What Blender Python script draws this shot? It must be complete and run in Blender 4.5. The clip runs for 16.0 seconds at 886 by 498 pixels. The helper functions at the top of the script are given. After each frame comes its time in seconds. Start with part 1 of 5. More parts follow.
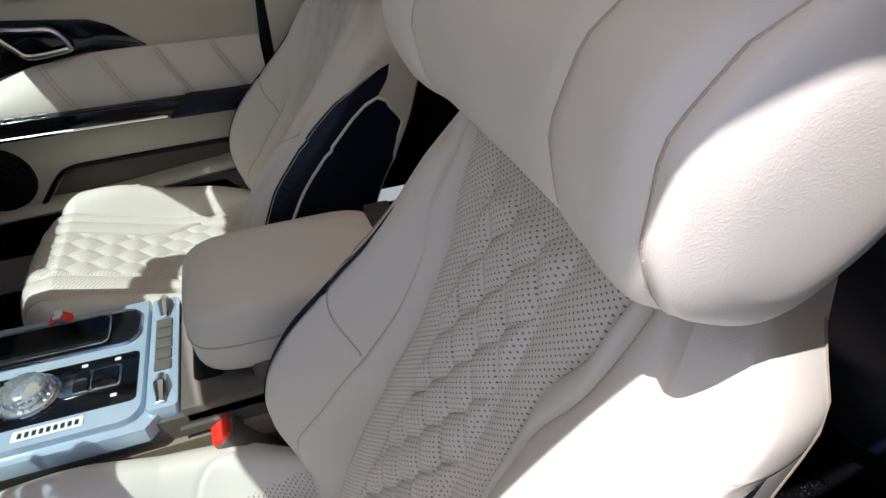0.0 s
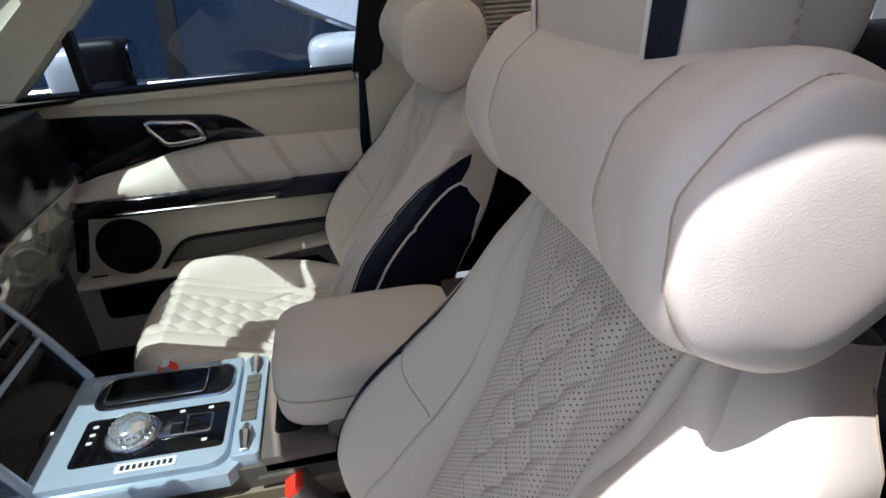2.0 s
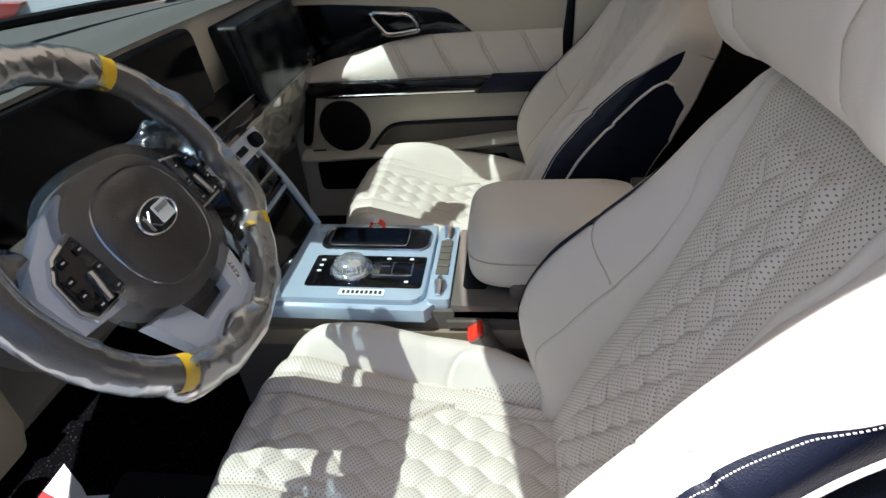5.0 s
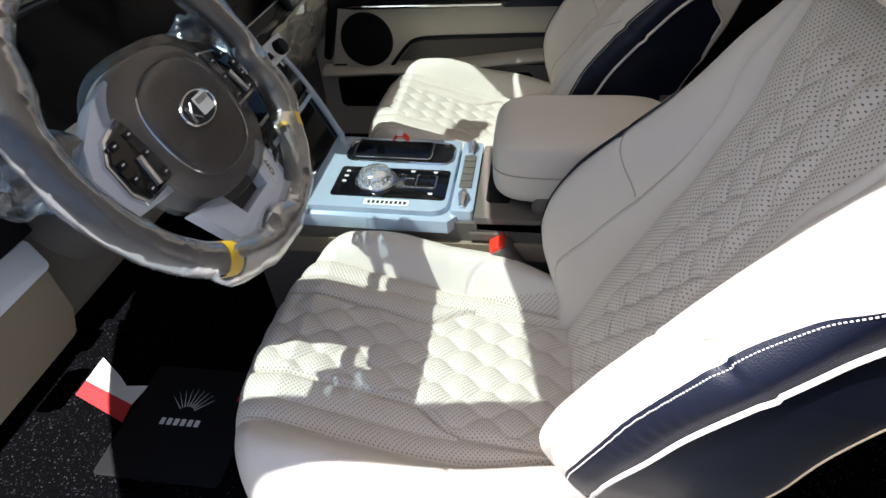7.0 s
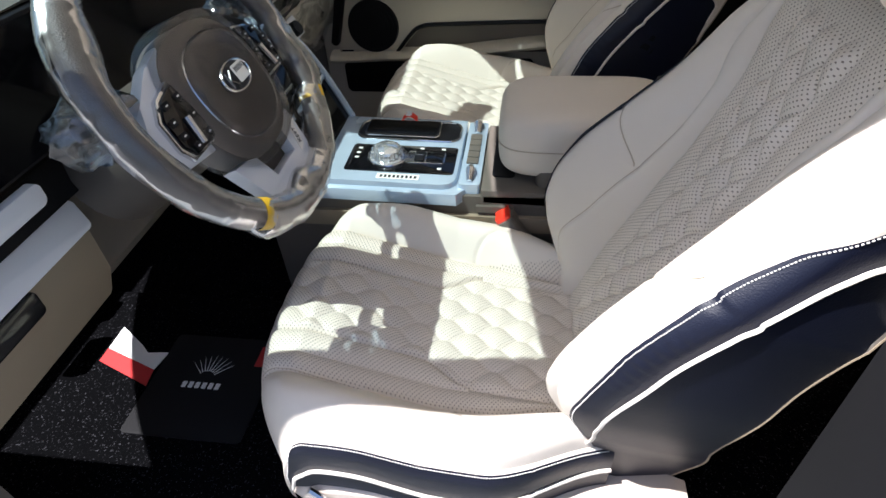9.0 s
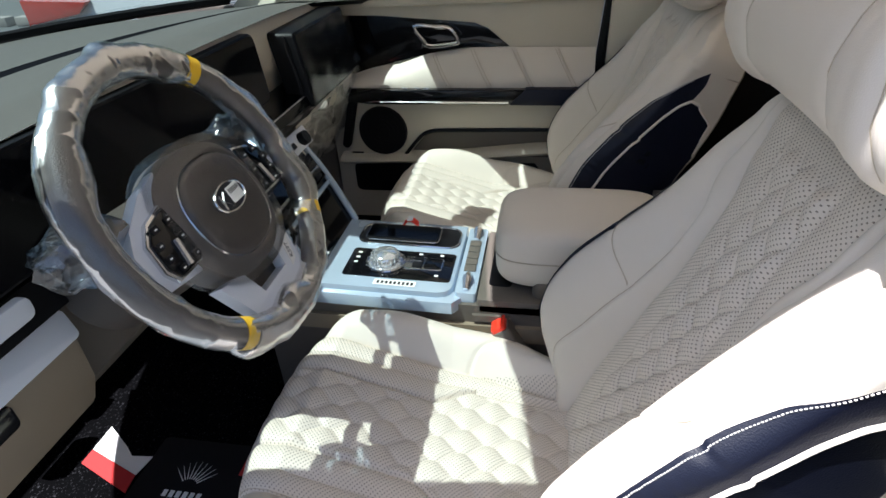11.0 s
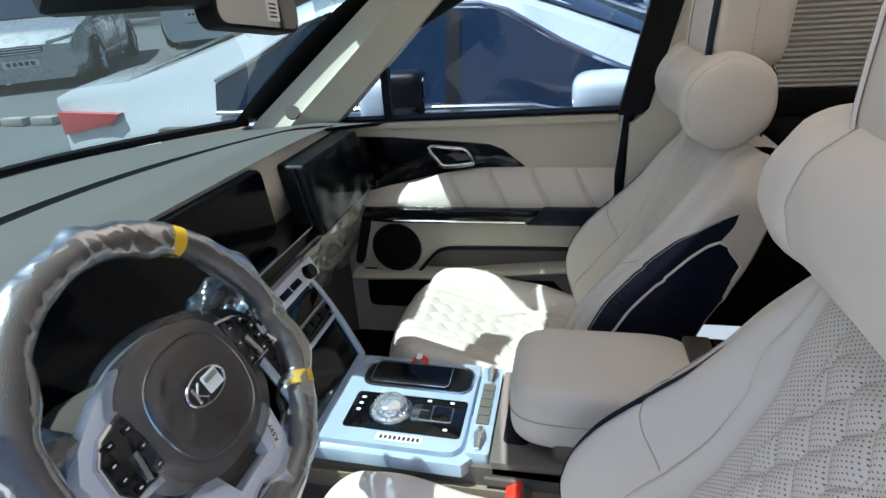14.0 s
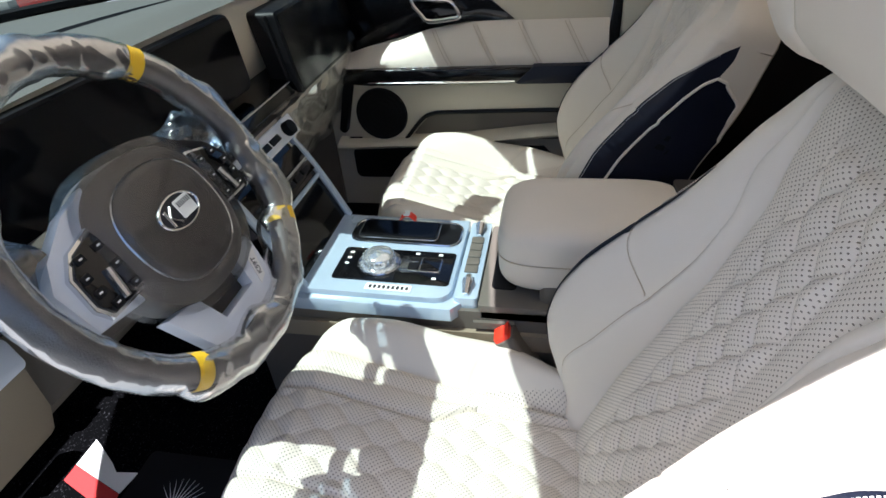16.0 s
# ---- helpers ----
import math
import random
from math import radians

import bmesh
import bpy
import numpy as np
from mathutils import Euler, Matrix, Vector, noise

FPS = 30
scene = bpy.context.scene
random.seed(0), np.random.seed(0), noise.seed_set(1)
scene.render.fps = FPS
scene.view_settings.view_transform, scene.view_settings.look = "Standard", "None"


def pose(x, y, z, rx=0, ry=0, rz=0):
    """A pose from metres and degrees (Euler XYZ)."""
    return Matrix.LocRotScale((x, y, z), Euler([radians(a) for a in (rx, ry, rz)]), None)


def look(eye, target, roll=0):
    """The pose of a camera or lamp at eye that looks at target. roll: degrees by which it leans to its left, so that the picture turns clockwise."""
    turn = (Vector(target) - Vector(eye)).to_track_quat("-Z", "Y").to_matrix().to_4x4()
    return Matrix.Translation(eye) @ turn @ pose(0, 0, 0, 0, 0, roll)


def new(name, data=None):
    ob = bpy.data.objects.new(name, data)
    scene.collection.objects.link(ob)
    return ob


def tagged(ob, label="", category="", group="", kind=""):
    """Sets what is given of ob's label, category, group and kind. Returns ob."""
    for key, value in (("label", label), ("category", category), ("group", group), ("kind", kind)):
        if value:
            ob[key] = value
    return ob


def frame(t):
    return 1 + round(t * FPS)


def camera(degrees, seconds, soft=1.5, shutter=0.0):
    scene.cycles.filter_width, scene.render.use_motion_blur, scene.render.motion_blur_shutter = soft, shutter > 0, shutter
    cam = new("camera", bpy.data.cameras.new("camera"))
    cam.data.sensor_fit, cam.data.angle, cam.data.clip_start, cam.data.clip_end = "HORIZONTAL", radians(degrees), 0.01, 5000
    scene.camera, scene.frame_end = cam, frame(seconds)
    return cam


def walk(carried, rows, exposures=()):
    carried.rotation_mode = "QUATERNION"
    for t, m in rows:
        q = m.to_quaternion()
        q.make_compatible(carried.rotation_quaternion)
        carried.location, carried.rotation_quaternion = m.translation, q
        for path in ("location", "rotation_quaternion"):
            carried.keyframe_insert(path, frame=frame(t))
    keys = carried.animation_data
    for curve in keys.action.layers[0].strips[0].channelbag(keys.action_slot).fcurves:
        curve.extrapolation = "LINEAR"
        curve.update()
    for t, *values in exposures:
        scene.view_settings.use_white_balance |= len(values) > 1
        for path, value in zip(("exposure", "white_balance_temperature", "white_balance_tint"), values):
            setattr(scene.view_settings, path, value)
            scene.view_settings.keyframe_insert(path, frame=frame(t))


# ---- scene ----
cam = camera(76.1, 16.0)
PATH = [
    (0, (-0.028, -0.728, 1.311), (0.504, 0.795, 0.128), -1.6),
    (0.5, (-0.034, -0.751, 1.326), (0.506, 0.849, 0.256), -2.8),
    (1, (-0.031, -0.761, 1.324), (0.484, 0.906, 0.346), -3.6),
    (1.5, (-0.029, -0.77, 1.324), (0.418, 0.948, 0.403), -3.7),
    (2, (-0.036, -0.789, 1.32), (0.283, 0.967, 0.419), -3.3),
    (2.5, (-0.046, -0.809, 1.32), (0.101, 0.959, 0.397), -3.4),
    (3, (-0.053, -0.838, 1.313), (-0.058, 0.922, 0.363), -3.5),
    (3.5, (-0.069, -0.865, 1.309), (-0.2, 0.878, 0.337), -3.3),
    (4, (-0.084, -0.881, 1.306), (-0.277, 0.835, 0.296), -3.9),
    (6.5, (-0.107, -0.917, 1.28), (-0.41, 0.628, 0.048), -5.6),
    (7, (-0.117, -0.933, 1.279), (-0.407, 0.575, -0.002), -4.6),
    (7.5, (-0.13, -0.952, 1.276), (-0.433, 0.541, -0.02), -4.9),
    (8, (-0.141, -0.993, 1.27), (-0.401, 0.464, -0.075), -4.8),
    (10.5, (-0.104, -1.014, 1.314), (-0.42, 0.614, 0.195), -2.9),
    (11, (-0.1, -0.973, 1.316), (-0.436, 0.693, 0.261), -3.3),
    (11.5, (-0.1, -0.919, 1.31), (-0.452, 0.789, 0.33), -3.1),
    (12, (-0.098, -0.889, 1.319), (-0.485, 0.856, 0.423), -3.8),
    (12.5, (-0.099, -0.887, 1.334), (-0.495, 0.93, 0.598), -3.4),
    (13, (-0.097, -0.883, 1.337), (-0.465, 0.969, 0.677), -3.2),
    (13.5, (-0.094, -0.871, 1.345), (-0.467, 0.967, 0.65), -3.3),
    (14, (-0.095, -0.846, 1.387), (-0.519, 0.937, 0.585), -3.9),
    (14.5, (-0.097, -0.848, 1.393), (-0.526, 0.901, 0.523), -4.5),
    (15, (-0.089, -0.849, 1.368), (-0.504, 0.852, 0.402), -4.2),
    (15.5, (-0.082, -0.856, 1.333), (-0.529, 0.79, 0.289), -5.4),
    (16, (-0.087, -0.859, 1.299), (-0.473, 0.749, 0.174), -5.4),
]
walk(cam, [(t, look(eye, target, roll)) for t, eye, target, roll in PATH], [(0, 0.65, 6050, 15), (2, 0.65, 6050, 15), (4, 0.7, 6050, 14), (8, 0.9, 6150, 14), (11, 0.9, 6100, 12), (12.5, 1.05, 5850, 11), (14, 1.22, 5700, 11), (14.8, 1.22, 5700, 11), (16, 1.2, 6000, 12)])

# ---- world, sun, exposure ----
SUN_WAY = Vector((0.45, 0.22, -1.0)).normalized()
world = bpy.data.worlds.new("sky")
scene.world = world
world.use_nodes = True
wn = world.node_tree.nodes
sky = wn.new("ShaderNodeTexSky")
sky.sky_type, sky.sun_disc = "NISHITA", False
sky.sun_elevation, sky.sun_rotation = math.asin(-SUN_WAY.z), math.atan2(-SUN_WAY.x, -SUN_WAY.y)
sky.dust_density = 2.0
wn["Background"].inputs["Strength"].default_value = 0.10
world.node_tree.links.new(sky.outputs[0], wn["Background"].inputs["Color"])
sun = new("sun", bpy.data.lights.new("sun", "SUN"))
sun.data.energy, sun.data.angle, sun.data.color = 6.2, radians(0.5), (1.0, 0.97, 0.93)
sun.matrix_world = Matrix.Translation((0, 0, 6)) @ SUN_WAY.to_track_quat("-Z", "Y").to_matrix().to_4x4()


# ---- materials ----
def mat(name, color, rough=0.5, metal=0.0, vary=0.12, scale=6.0, bump=0.0, bump_scale=400.0, coat=0.0, kind="noise", spec=0.5):
    """A surface with stains at a large scale, grain at a small one and a fine relief."""
    m = bpy.data.materials.new(name)
    m.use_nodes = True
    t = m.node_tree
    b = t.nodes["Principled BSDF"]
    b.inputs["Metallic"].default_value = metal
    b.inputs["Coat Weight"].default_value = coat
    b.inputs["Specular IOR Level"].default_value = spec
    co = t.nodes.new("ShaderNodeTexCoord")
    big = t.nodes.new("ShaderNodeTexNoise")
    big.inputs["Scale"].default_value, big.inputs["Detail"].default_value = scale, 5.0
    t.links.new(co.outputs["Object"], big.inputs["Vector"])
    fine = t.nodes.new("ShaderNodeTexVoronoi" if kind == "grain" else "ShaderNodeTexNoise")
    fine.inputs["Scale"].default_value = bump_scale
    t.links.new(co.outputs["Object"], fine.inputs["Vector"])
    mix = t.nodes.new("ShaderNodeMix")
    mix.data_type = "RGBA"
    mix.inputs["A"].default_value = (*[c * (1 - vary) for c in color], 1)
    mix.inputs["B"].default_value = (*[min(1, c * (1 + vary)) for c in color], 1)
    t.links.new(big.outputs["Fac" if "Fac" in big.outputs else 0], mix.inputs["Factor"])
    t.links.new(mix.outputs["Result"], b.inputs["Base Color"])
    rr = t.nodes.new("ShaderNodeMapRange")
    rr.inputs["To Min"].default_value, rr.inputs["To Max"].default_value = max(0.02, rough - 0.07), min(1, rough + 0.07)
    t.links.new(big.outputs[0], rr.inputs["Value"])
    t.links.new(rr.outputs[0], b.inputs["Roughness"])
    if bump:
        bp = t.nodes.new("ShaderNodeBump")
        bp.inputs["Strength"].default_value, bp.inputs["Distance"].default_value = bump, 0.001
        t.links.new(fine.outputs[0], bp.inputs["Height"])
        t.links.new(bp.outputs[0], b.inputs["Normal"])
    return m


def perforate(m, pitch=0.0068, hole=0.135, dark=(0.20, 0.165, 0.13)):
    """Punches staggered holes into a leather, laid out in metres by the UV map."""
    t = m.node_tree
    b = t.nodes["Principled BSDF"]
    uv = t.nodes.new("ShaderNodeUVMap")
    base = b.inputs["Base Color"].links[0].from_socket
    hits = []
    for shift in (0.0, 0.5):
        mp = t.nodes.new("ShaderNodeMapping")
        mp.inputs["Location"].default_value = (shift, shift, 0)
        mp.inputs["Scale"].default_value = (1 / pitch, 1 / pitch, 1)
        t.links.new(uv.outputs[0], mp.inputs["Vector"])
        fr = t.nodes.new("ShaderNodeVectorMath")
        fr.operation = "FRACTION"
        t.links.new(mp.outputs[0], fr.inputs[0])
        ds = t.nodes.new("ShaderNodeVectorMath")
        ds.operation = "DISTANCE"
        ds.inputs[1].default_value = (0.5, 0.5, 0)
        t.links.new(fr.outputs[0], ds.inputs[0])
        lt = t.nodes.new("ShaderNodeMath")
        lt.operation = "LESS_THAN"
        lt.inputs[1].default_value = hole
        t.links.new(ds.outputs["Value"], lt.inputs[0])
        hits.append(lt)
    mx = t.nodes.new("ShaderNodeMath")
    mx.operation = "MAXIMUM"
    t.links.new(hits[0].outputs[0], mx.inputs[0])
    t.links.new(hits[1].outputs[0], mx.inputs[1])
    c = t.nodes.new("ShaderNodeMix")
    c.data_type = "RGBA"
    c.inputs["B"].default_value = (*dark, 1)
    t.links.new(mx.outputs[0], c.inputs["Factor"])
    t.links.new(base, c.inputs["A"])
    t.links.new(c.outputs["Result"], b.inputs["Base Color"])
    return m


def clear(name, tint, gloss_rough=0.0, ior=1.45, gloss=1.0, wrinkle=0.0, wscale=30.0, base=0.0):
    """Thin glass or film: tinted and see-through, with a Fresnel gloss."""
    m = bpy.data.materials.new(name)
    m.use_nodes = True
    t = m.node_tree
    t.nodes.remove(t.nodes["Principled BSDF"])
    tr = t.nodes.new("ShaderNodeBsdfTransparent")
    tr.inputs["Color"].default_value = (*tint, 1)
    gl = t.nodes.new("ShaderNodeBsdfGlossy")
    gl.inputs["Roughness"].default_value = gloss_rough
    fr = t.nodes.new("ShaderNodeFresnel")
    fr.inputs["IOR"].default_value = ior
    mul = t.nodes.new("ShaderNodeMath")
    mul.operation = "MULTIPLY_ADD"
    mul.inputs[1].default_value, mul.inputs[2].default_value = gloss, base
    mul.use_clamp = True
    mx = t.nodes.new("ShaderNodeMixShader")
    t.links.new(fr.outputs[0], mul.inputs[0])
    t.links.new(mul.outputs[0], mx.inputs["Fac"])
    t.links.new(tr.outputs[0], mx.inputs[1])
    t.links.new(gl.outputs[0], mx.inputs[2])
    if wrinkle:
        co = t.nodes.new("ShaderNodeTexCoord")
        no = t.nodes.new("ShaderNodeTexNoise")
        no.inputs["Scale"].default_value, no.inputs["Detail"].default_value, no.inputs["Distortion"].default_value = wscale, 3.0, 1.2
        bp = t.nodes.new("ShaderNodeBump")
        bp.inputs["Strength"].default_value, bp.inputs["Distance"].default_value = wrinkle, 0.006
        t.links.new(co.outputs["Object"], no.inputs["Vector"])
        t.links.new(no.outputs[0], bp.inputs["Height"])
        for n in (gl, fr):
            t.links.new(bp.outputs[0], n.inputs["Normal"])
    t.links.new(mx.outputs[0], t.nodes["Material Output"].inputs["Surface"])
    return m


CREAM = mat("cream leather", (0.72, 0.655, 0.57), 0.48, vary=0.04, scale=9, bump=0.14, bump_scale=700, kind="grain")
PERF = perforate(mat("perforated cream leather", (0.71, 0.64, 0.555), 0.52, vary=0.04, scale=9, bump=0.12, bump_scale=700, kind="grain"))
PILLOW = mat("soft cream nappa", (0.75, 0.675, 0.59), 0.46, vary=0.04, scale=7, bump=0.12, bump_scale=800, kind="grain")
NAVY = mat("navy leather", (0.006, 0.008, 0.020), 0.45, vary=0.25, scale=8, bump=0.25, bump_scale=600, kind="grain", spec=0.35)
PIPING = mat("pale piping", (0.80, 0.74, 0.66), 0.5, vary=0.05, bump=0.2)
SEAM = mat("seam thread", (0.50, 0.42, 0.32), 0.7, vary=0.1)
THREAD = mat("white thread", (0.75, 0.72, 0.68), 0.7, vary=0.1)
TAUPE = mat("taupe plastic", (0.125, 0.108, 0.09), 0.55, vary=0.08, bump=0.3, bump_scale=700)
COLUMN = mat("dark taupe plastic", (0.065, 0.056, 0.048), 0.55, vary=0.08, bump=0.3, bump_scale=700)
TAN = mat("tan plastic", (0.28, 0.225, 0.16), 0.5, vary=0.06, bump=0.3, bump_scale=700)
SHELL = mat("cream plastic shell", (0.66, 0.57, 0.49), 0.45, vary=0.05, bump=0.2, bump_scale=700)
TRIM = mat("cream door vinyl", (0.60, 0.545, 0.44), 0.5, vary=0.05, bump=0.35, bump_scale=600, kind="grain")
PILLAR = mat("beige woven trim", (0.64, 0.60, 0.50), 0.8, vary=0.05, bump=0.4, bump_scale=900)
HEADLINER = mat("beige headliner cloth", (0.50, 0.46, 0.40), 0.9, vary=0.05, bump=0.4, bump_scale=900)
DASHTOP = mat("grey-beige dash vinyl", (0.105, 0.102, 0.092), 0.6, vary=0.06, bump=0.4, bump_scale=600, kind="grain")
PIANO = mat("piano black", (0.004, 0.004, 0.005), 0.10, vary=0.2, coat=0.4, spec=0.3)
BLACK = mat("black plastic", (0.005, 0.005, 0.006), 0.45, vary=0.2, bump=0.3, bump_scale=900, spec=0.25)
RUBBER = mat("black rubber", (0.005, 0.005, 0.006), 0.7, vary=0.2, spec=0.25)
SCREEN = mat("dark display glass", (0.004, 0.004, 0.005), 0.08, vary=0.1, spec=0.2)
CHROME = mat("satin chrome", (0.72, 0.73, 0.75), 0.16, metal=1.0, vary=0.06)
BLUEFILM = mat("silver trim under blue film", (0.46, 0.56, 0.67), 0.25, metal=0.25, vary=0.08, scale=14, coat=0.7)
WHITEFILM = mat("white protective film", (0.72, 0.75, 0.80), 0.32, vary=0.05, scale=14, coat=0.4)
WHEELSKIN = mat("taupe wheel leather", (0.10, 0.085, 0.074), 0.5, vary=0.1, scale=12, bump=0.4, bump_scale=520, kind="grain")
YELLOW = mat("yellow tape", (0.85, 0.52, 0.02), 0.5, vary=0.06)
RED = mat("red plastic", (0.85, 0.045, 0.02), 0.35, vary=0.08)
REDCLOTH = mat("red cloth", (0.50, 0.03, 0.03), 0.85, vary=0.15, bump=0.5)
WHITE = mat("white paper", (0.82, 0.82, 0.80), 0.6, vary=0.03)
INK = mat("black ink", (0.02, 0.02, 0.025), 0.6)
CARPET = mat("black carpet", (0.005, 0.005, 0.006), 0.95, vary=0.6, scale=160, bump=1.0, bump_scale=500, spec=0.02)
MATRUB = mat("black floor mat", (0.005, 0.005, 0.006), 0.85, vary=0.6, scale=220, bump=1.0, bump_scale=600, spec=0.02)
for dark_pile in (CARPET, MATRUB):
    # pale fibres scattered in the pile
    t = dark_pile.node_tree
    sp = t.nodes.new("ShaderNodeTexNoise")
    sp.inputs["Scale"].default_value, sp.inputs["Detail"].default_value = 260.0, 2.0
    th = t.nodes.new("ShaderNodeMapRange")
    th.inputs["From Min"].default_value, th.inputs["From Max"].default_value = 0.62, 0.70
    mx = t.nodes.new("ShaderNodeMix")
    mx.data_type = "RGBA"
    mx.inputs["A"].default_value, mx.inputs["B"].default_value = (0.002, 0.002, 0.0025, 1), (0.035, 0.035, 0.04, 1)
    co = t.nodes.new("ShaderNodeTexCoord")
    t.links.new(co.outputs["Object"], sp.inputs["Vector"])
    t.links.new(sp.outputs[0], th.inputs["Value"])
    t.links.new(th.outputs[0], mx.inputs["Factor"])
    t.links.new(mx.outputs["Result"], t.nodes["Principled BSDF"].inputs["Base Color"])
BLIND = mat("pale grey blind cloth", (0.60, 0.58, 0.53), 0.85, vary=0.06, bump=0.3)
ASPHALT = mat("asphalt", (0.115, 0.13, 0.135), 0.9, vary=0.25, scale=0.8, bump=0.8, bump_scale=160)
CONCRETE = mat("concrete", (0.36, 0.35, 0.33), 0.9, vary=0.2, scale=2, bump=0.5, bump_scale=80)
LINE = mat("worn white road paint", (0.6, 0.6, 0.58), 0.8, vary=0.2, scale=20)
WHITECAR = mat("white car paint", (0.66, 0.70, 0.74), 0.22, vary=0.02, coat=1.0)
SILVERCAR = mat("silver car paint", (0.50, 0.53, 0.55), 0.28, metal=0.55, vary=0.03, coat=1.0)
TAIL = mat("red lamp glass", (0.48, 0.02, 0.015), 0.12, vary=0.25, scale=30, coat=1.0)
LAMP = mat("clear lamp glass", (0.55, 0.58, 0.60), 0.1, metal=0.5, vary=0.3, scale=40, coat=1.0)
DARKGLASS = mat("tinted car glass", (0.010, 0.022, 0.045), 0.05, vary=0.2, spec=0.35)
BARK = mat("bark", (0.16, 0.11, 0.07), 0.9, vary=0.3, scale=14, bump=1.0, bump_scale=60)
LEAF = mat("green leaf", (0.11, 0.20, 0.05), 0.55, vary=0.4, scale=3)
CRYSTAL = mat("cut crystal", (0.74, 0.77, 0.80), 0.1, metal=0.75, vary=0.2, scale=60, coat=1.0)
GLASS = clear("tinted window glass", (0.38, 0.45, 0.50), ior=1.45)
WINDSHIELD = clear("green-tinted windscreen", (0.38, 0.45, 0.42), ior=1.3, gloss=0.25)
FILM = clear("clear plastic film", (0.90, 0.92, 0.95), 0.27, 1.40, 0.85, wrinkle=0.05, wscale=30, base=0.06)
SHEET = clear("clear screen film", (0.88, 0.90, 0.94), 0.22, 1.35, 0.55, wrinkle=0.03, wscale=20, base=0.015)
BAG = clear("clear bubble bag", (0.62, 0.70, 0.78), 0.16, 1.5, 1.3, wrinkle=0.8, wscale=32, base=0.08)
MIRROR = mat("mirror glass", (0.8, 0.82, 0.85), 0.02, metal=1.0, vary=0.01)


# ---- mesh helpers ----
FLOOR = 0.36


def thing(name, at, label, category, group="", kind=""):
    e = new(name)
    e.location = at
    e.empty_display_size = 0.05
    return tagged(e, label, category, group, kind)


def origin(ob):
    o = Vector((0, 0, 0))
    while ob:
        o += ob.location
        ob = ob.parent
    return o


def part(name, bm, material, parent=None, label="", smooth=True, flip=False):
    """Links a bmesh, given in world places, as ONE mesh under a thing or part."""
    me = bpy.data.meshes.new(name)
    if parent is not None:
        bm.transform(Matrix.Translation(-origin(parent)))
    if flip:
        bmesh.ops.reverse_faces(bm, faces=bm.faces)
    bm.to_mesh(me)
    bm.free()
    for m in material if isinstance(material, (list, tuple)) else [material]:
        me.materials.append(m)
    if smooth:
        me.polygons.foreach_set("use_smooth", [True] * len(me.polygons))
        me.set_sharp_from_angle(angle=radians(40))
    ob = new(name, me)
    ob.parent = parent
    if label:
        ob["label"] = label
    return ob


def setting(name, bm, material, label, category, smooth=True):
    return tagged(part(name, bm, material, None, "", smooth), label, category, kind="structure")


def grid(f, nu, nv, uv=None, pick=None, close_v=False):
    """A sheet of nu x nv quads over f(u, v), u and v from 0 to 1."""
    bm = bmesh.new()
    vs = [[bm.verts.new(f(i / nu, j / nv)) for j in range(nv + (0 if close_v else 1))] for i in range(nu + 1)]
    lay = bm.loops.layers.uv.new("UVMap") if uv else None
    for i in range(nu):
        for j in range(nv):
            k = (j + 1) % nv if close_v else j + 1
            q = [vs[i][j], vs[i + 1][j], vs[i + 1][k], vs[i][k]]
            if len({tuple(round(c, 6) for c in p.co) for p in q}) < 3:
                continue
            fc = bm.faces.new(q)
            if uv:
                for lp, (a, b) in zip(fc.loops, ((i, j), (i + 1, j), (i + 1, j + 1), (i, j + 1))):
                    lp[lay].uv = uv(a / nu, b / nv)
            if pick:
                fc.material_index = pick((i + 0.5) / nu, (j + 0.5) / nv)
    return bm


def tube(points, r, n=8, closed=False, bm=None, flat=1.0):
    """A round bar along points; r may be a list of radii."""
    bm = bm or bmesh.new()
    pts = [Vector(p) for p in points]
    rings, m = [], len(pts)
    side = None
    for i, p in enumerate(pts):
        a = pts[(i - 1) % m] if closed or i else pts[0]
        b = pts[(i + 1) % m] if closed or i < m - 1 else pts[-1]
        d = (b - a).normalized()
        if side is None:
            side = d.orthogonal().normalized()
        side = (side - d * side.dot(d)).normalized()
        up = d.cross(side)
        rr = r[i] if isinstance(r, (list, tuple)) else r
        rings.append([bm.verts.new(p + rr * (math.cos(2 * math.pi * k / n) * side + flat * math.sin(2 * math.pi * k / n) * up)) for k in range(n)])
    for i in range(m if closed else m - 1):
        a, b = rings[i], rings[(i + 1) % m]
        for k in range(n):
            bm.faces.new((a[k], a[(k + 1) % n], b[(k + 1) % n], b[k]))
    if not closed:
        bm.faces.new(rings[0][::-1])
        bm.faces.new(rings[-1])
    return bm


def smooth_path(points, n=8, closed=False):
    """Catmull-Rom points through the ones given."""
    p = [Vector(q) for q in points]
    out, m = [], len(p)
    for i in range(m if closed else m - 1):
        if closed:
            a, b, c, d = p[(i - 1) % m], p[i], p[(i + 1) % m], p[(i + 2) % m]
        else:
            a, b, c, d = p[max(i - 1, 0)], p[i], p[i + 1], p[min(i + 2, m - 1)]
        for k in range(n):
            t = k / n
            out.append(0.5 * (2 * b + (c - a) * t + (2 * a - 5 * b + 4 * c - d) * t * t + (3 * b - a - 3 * c + d) * t ** 3))
    if not closed:
        out.append(p[-1])
    return out


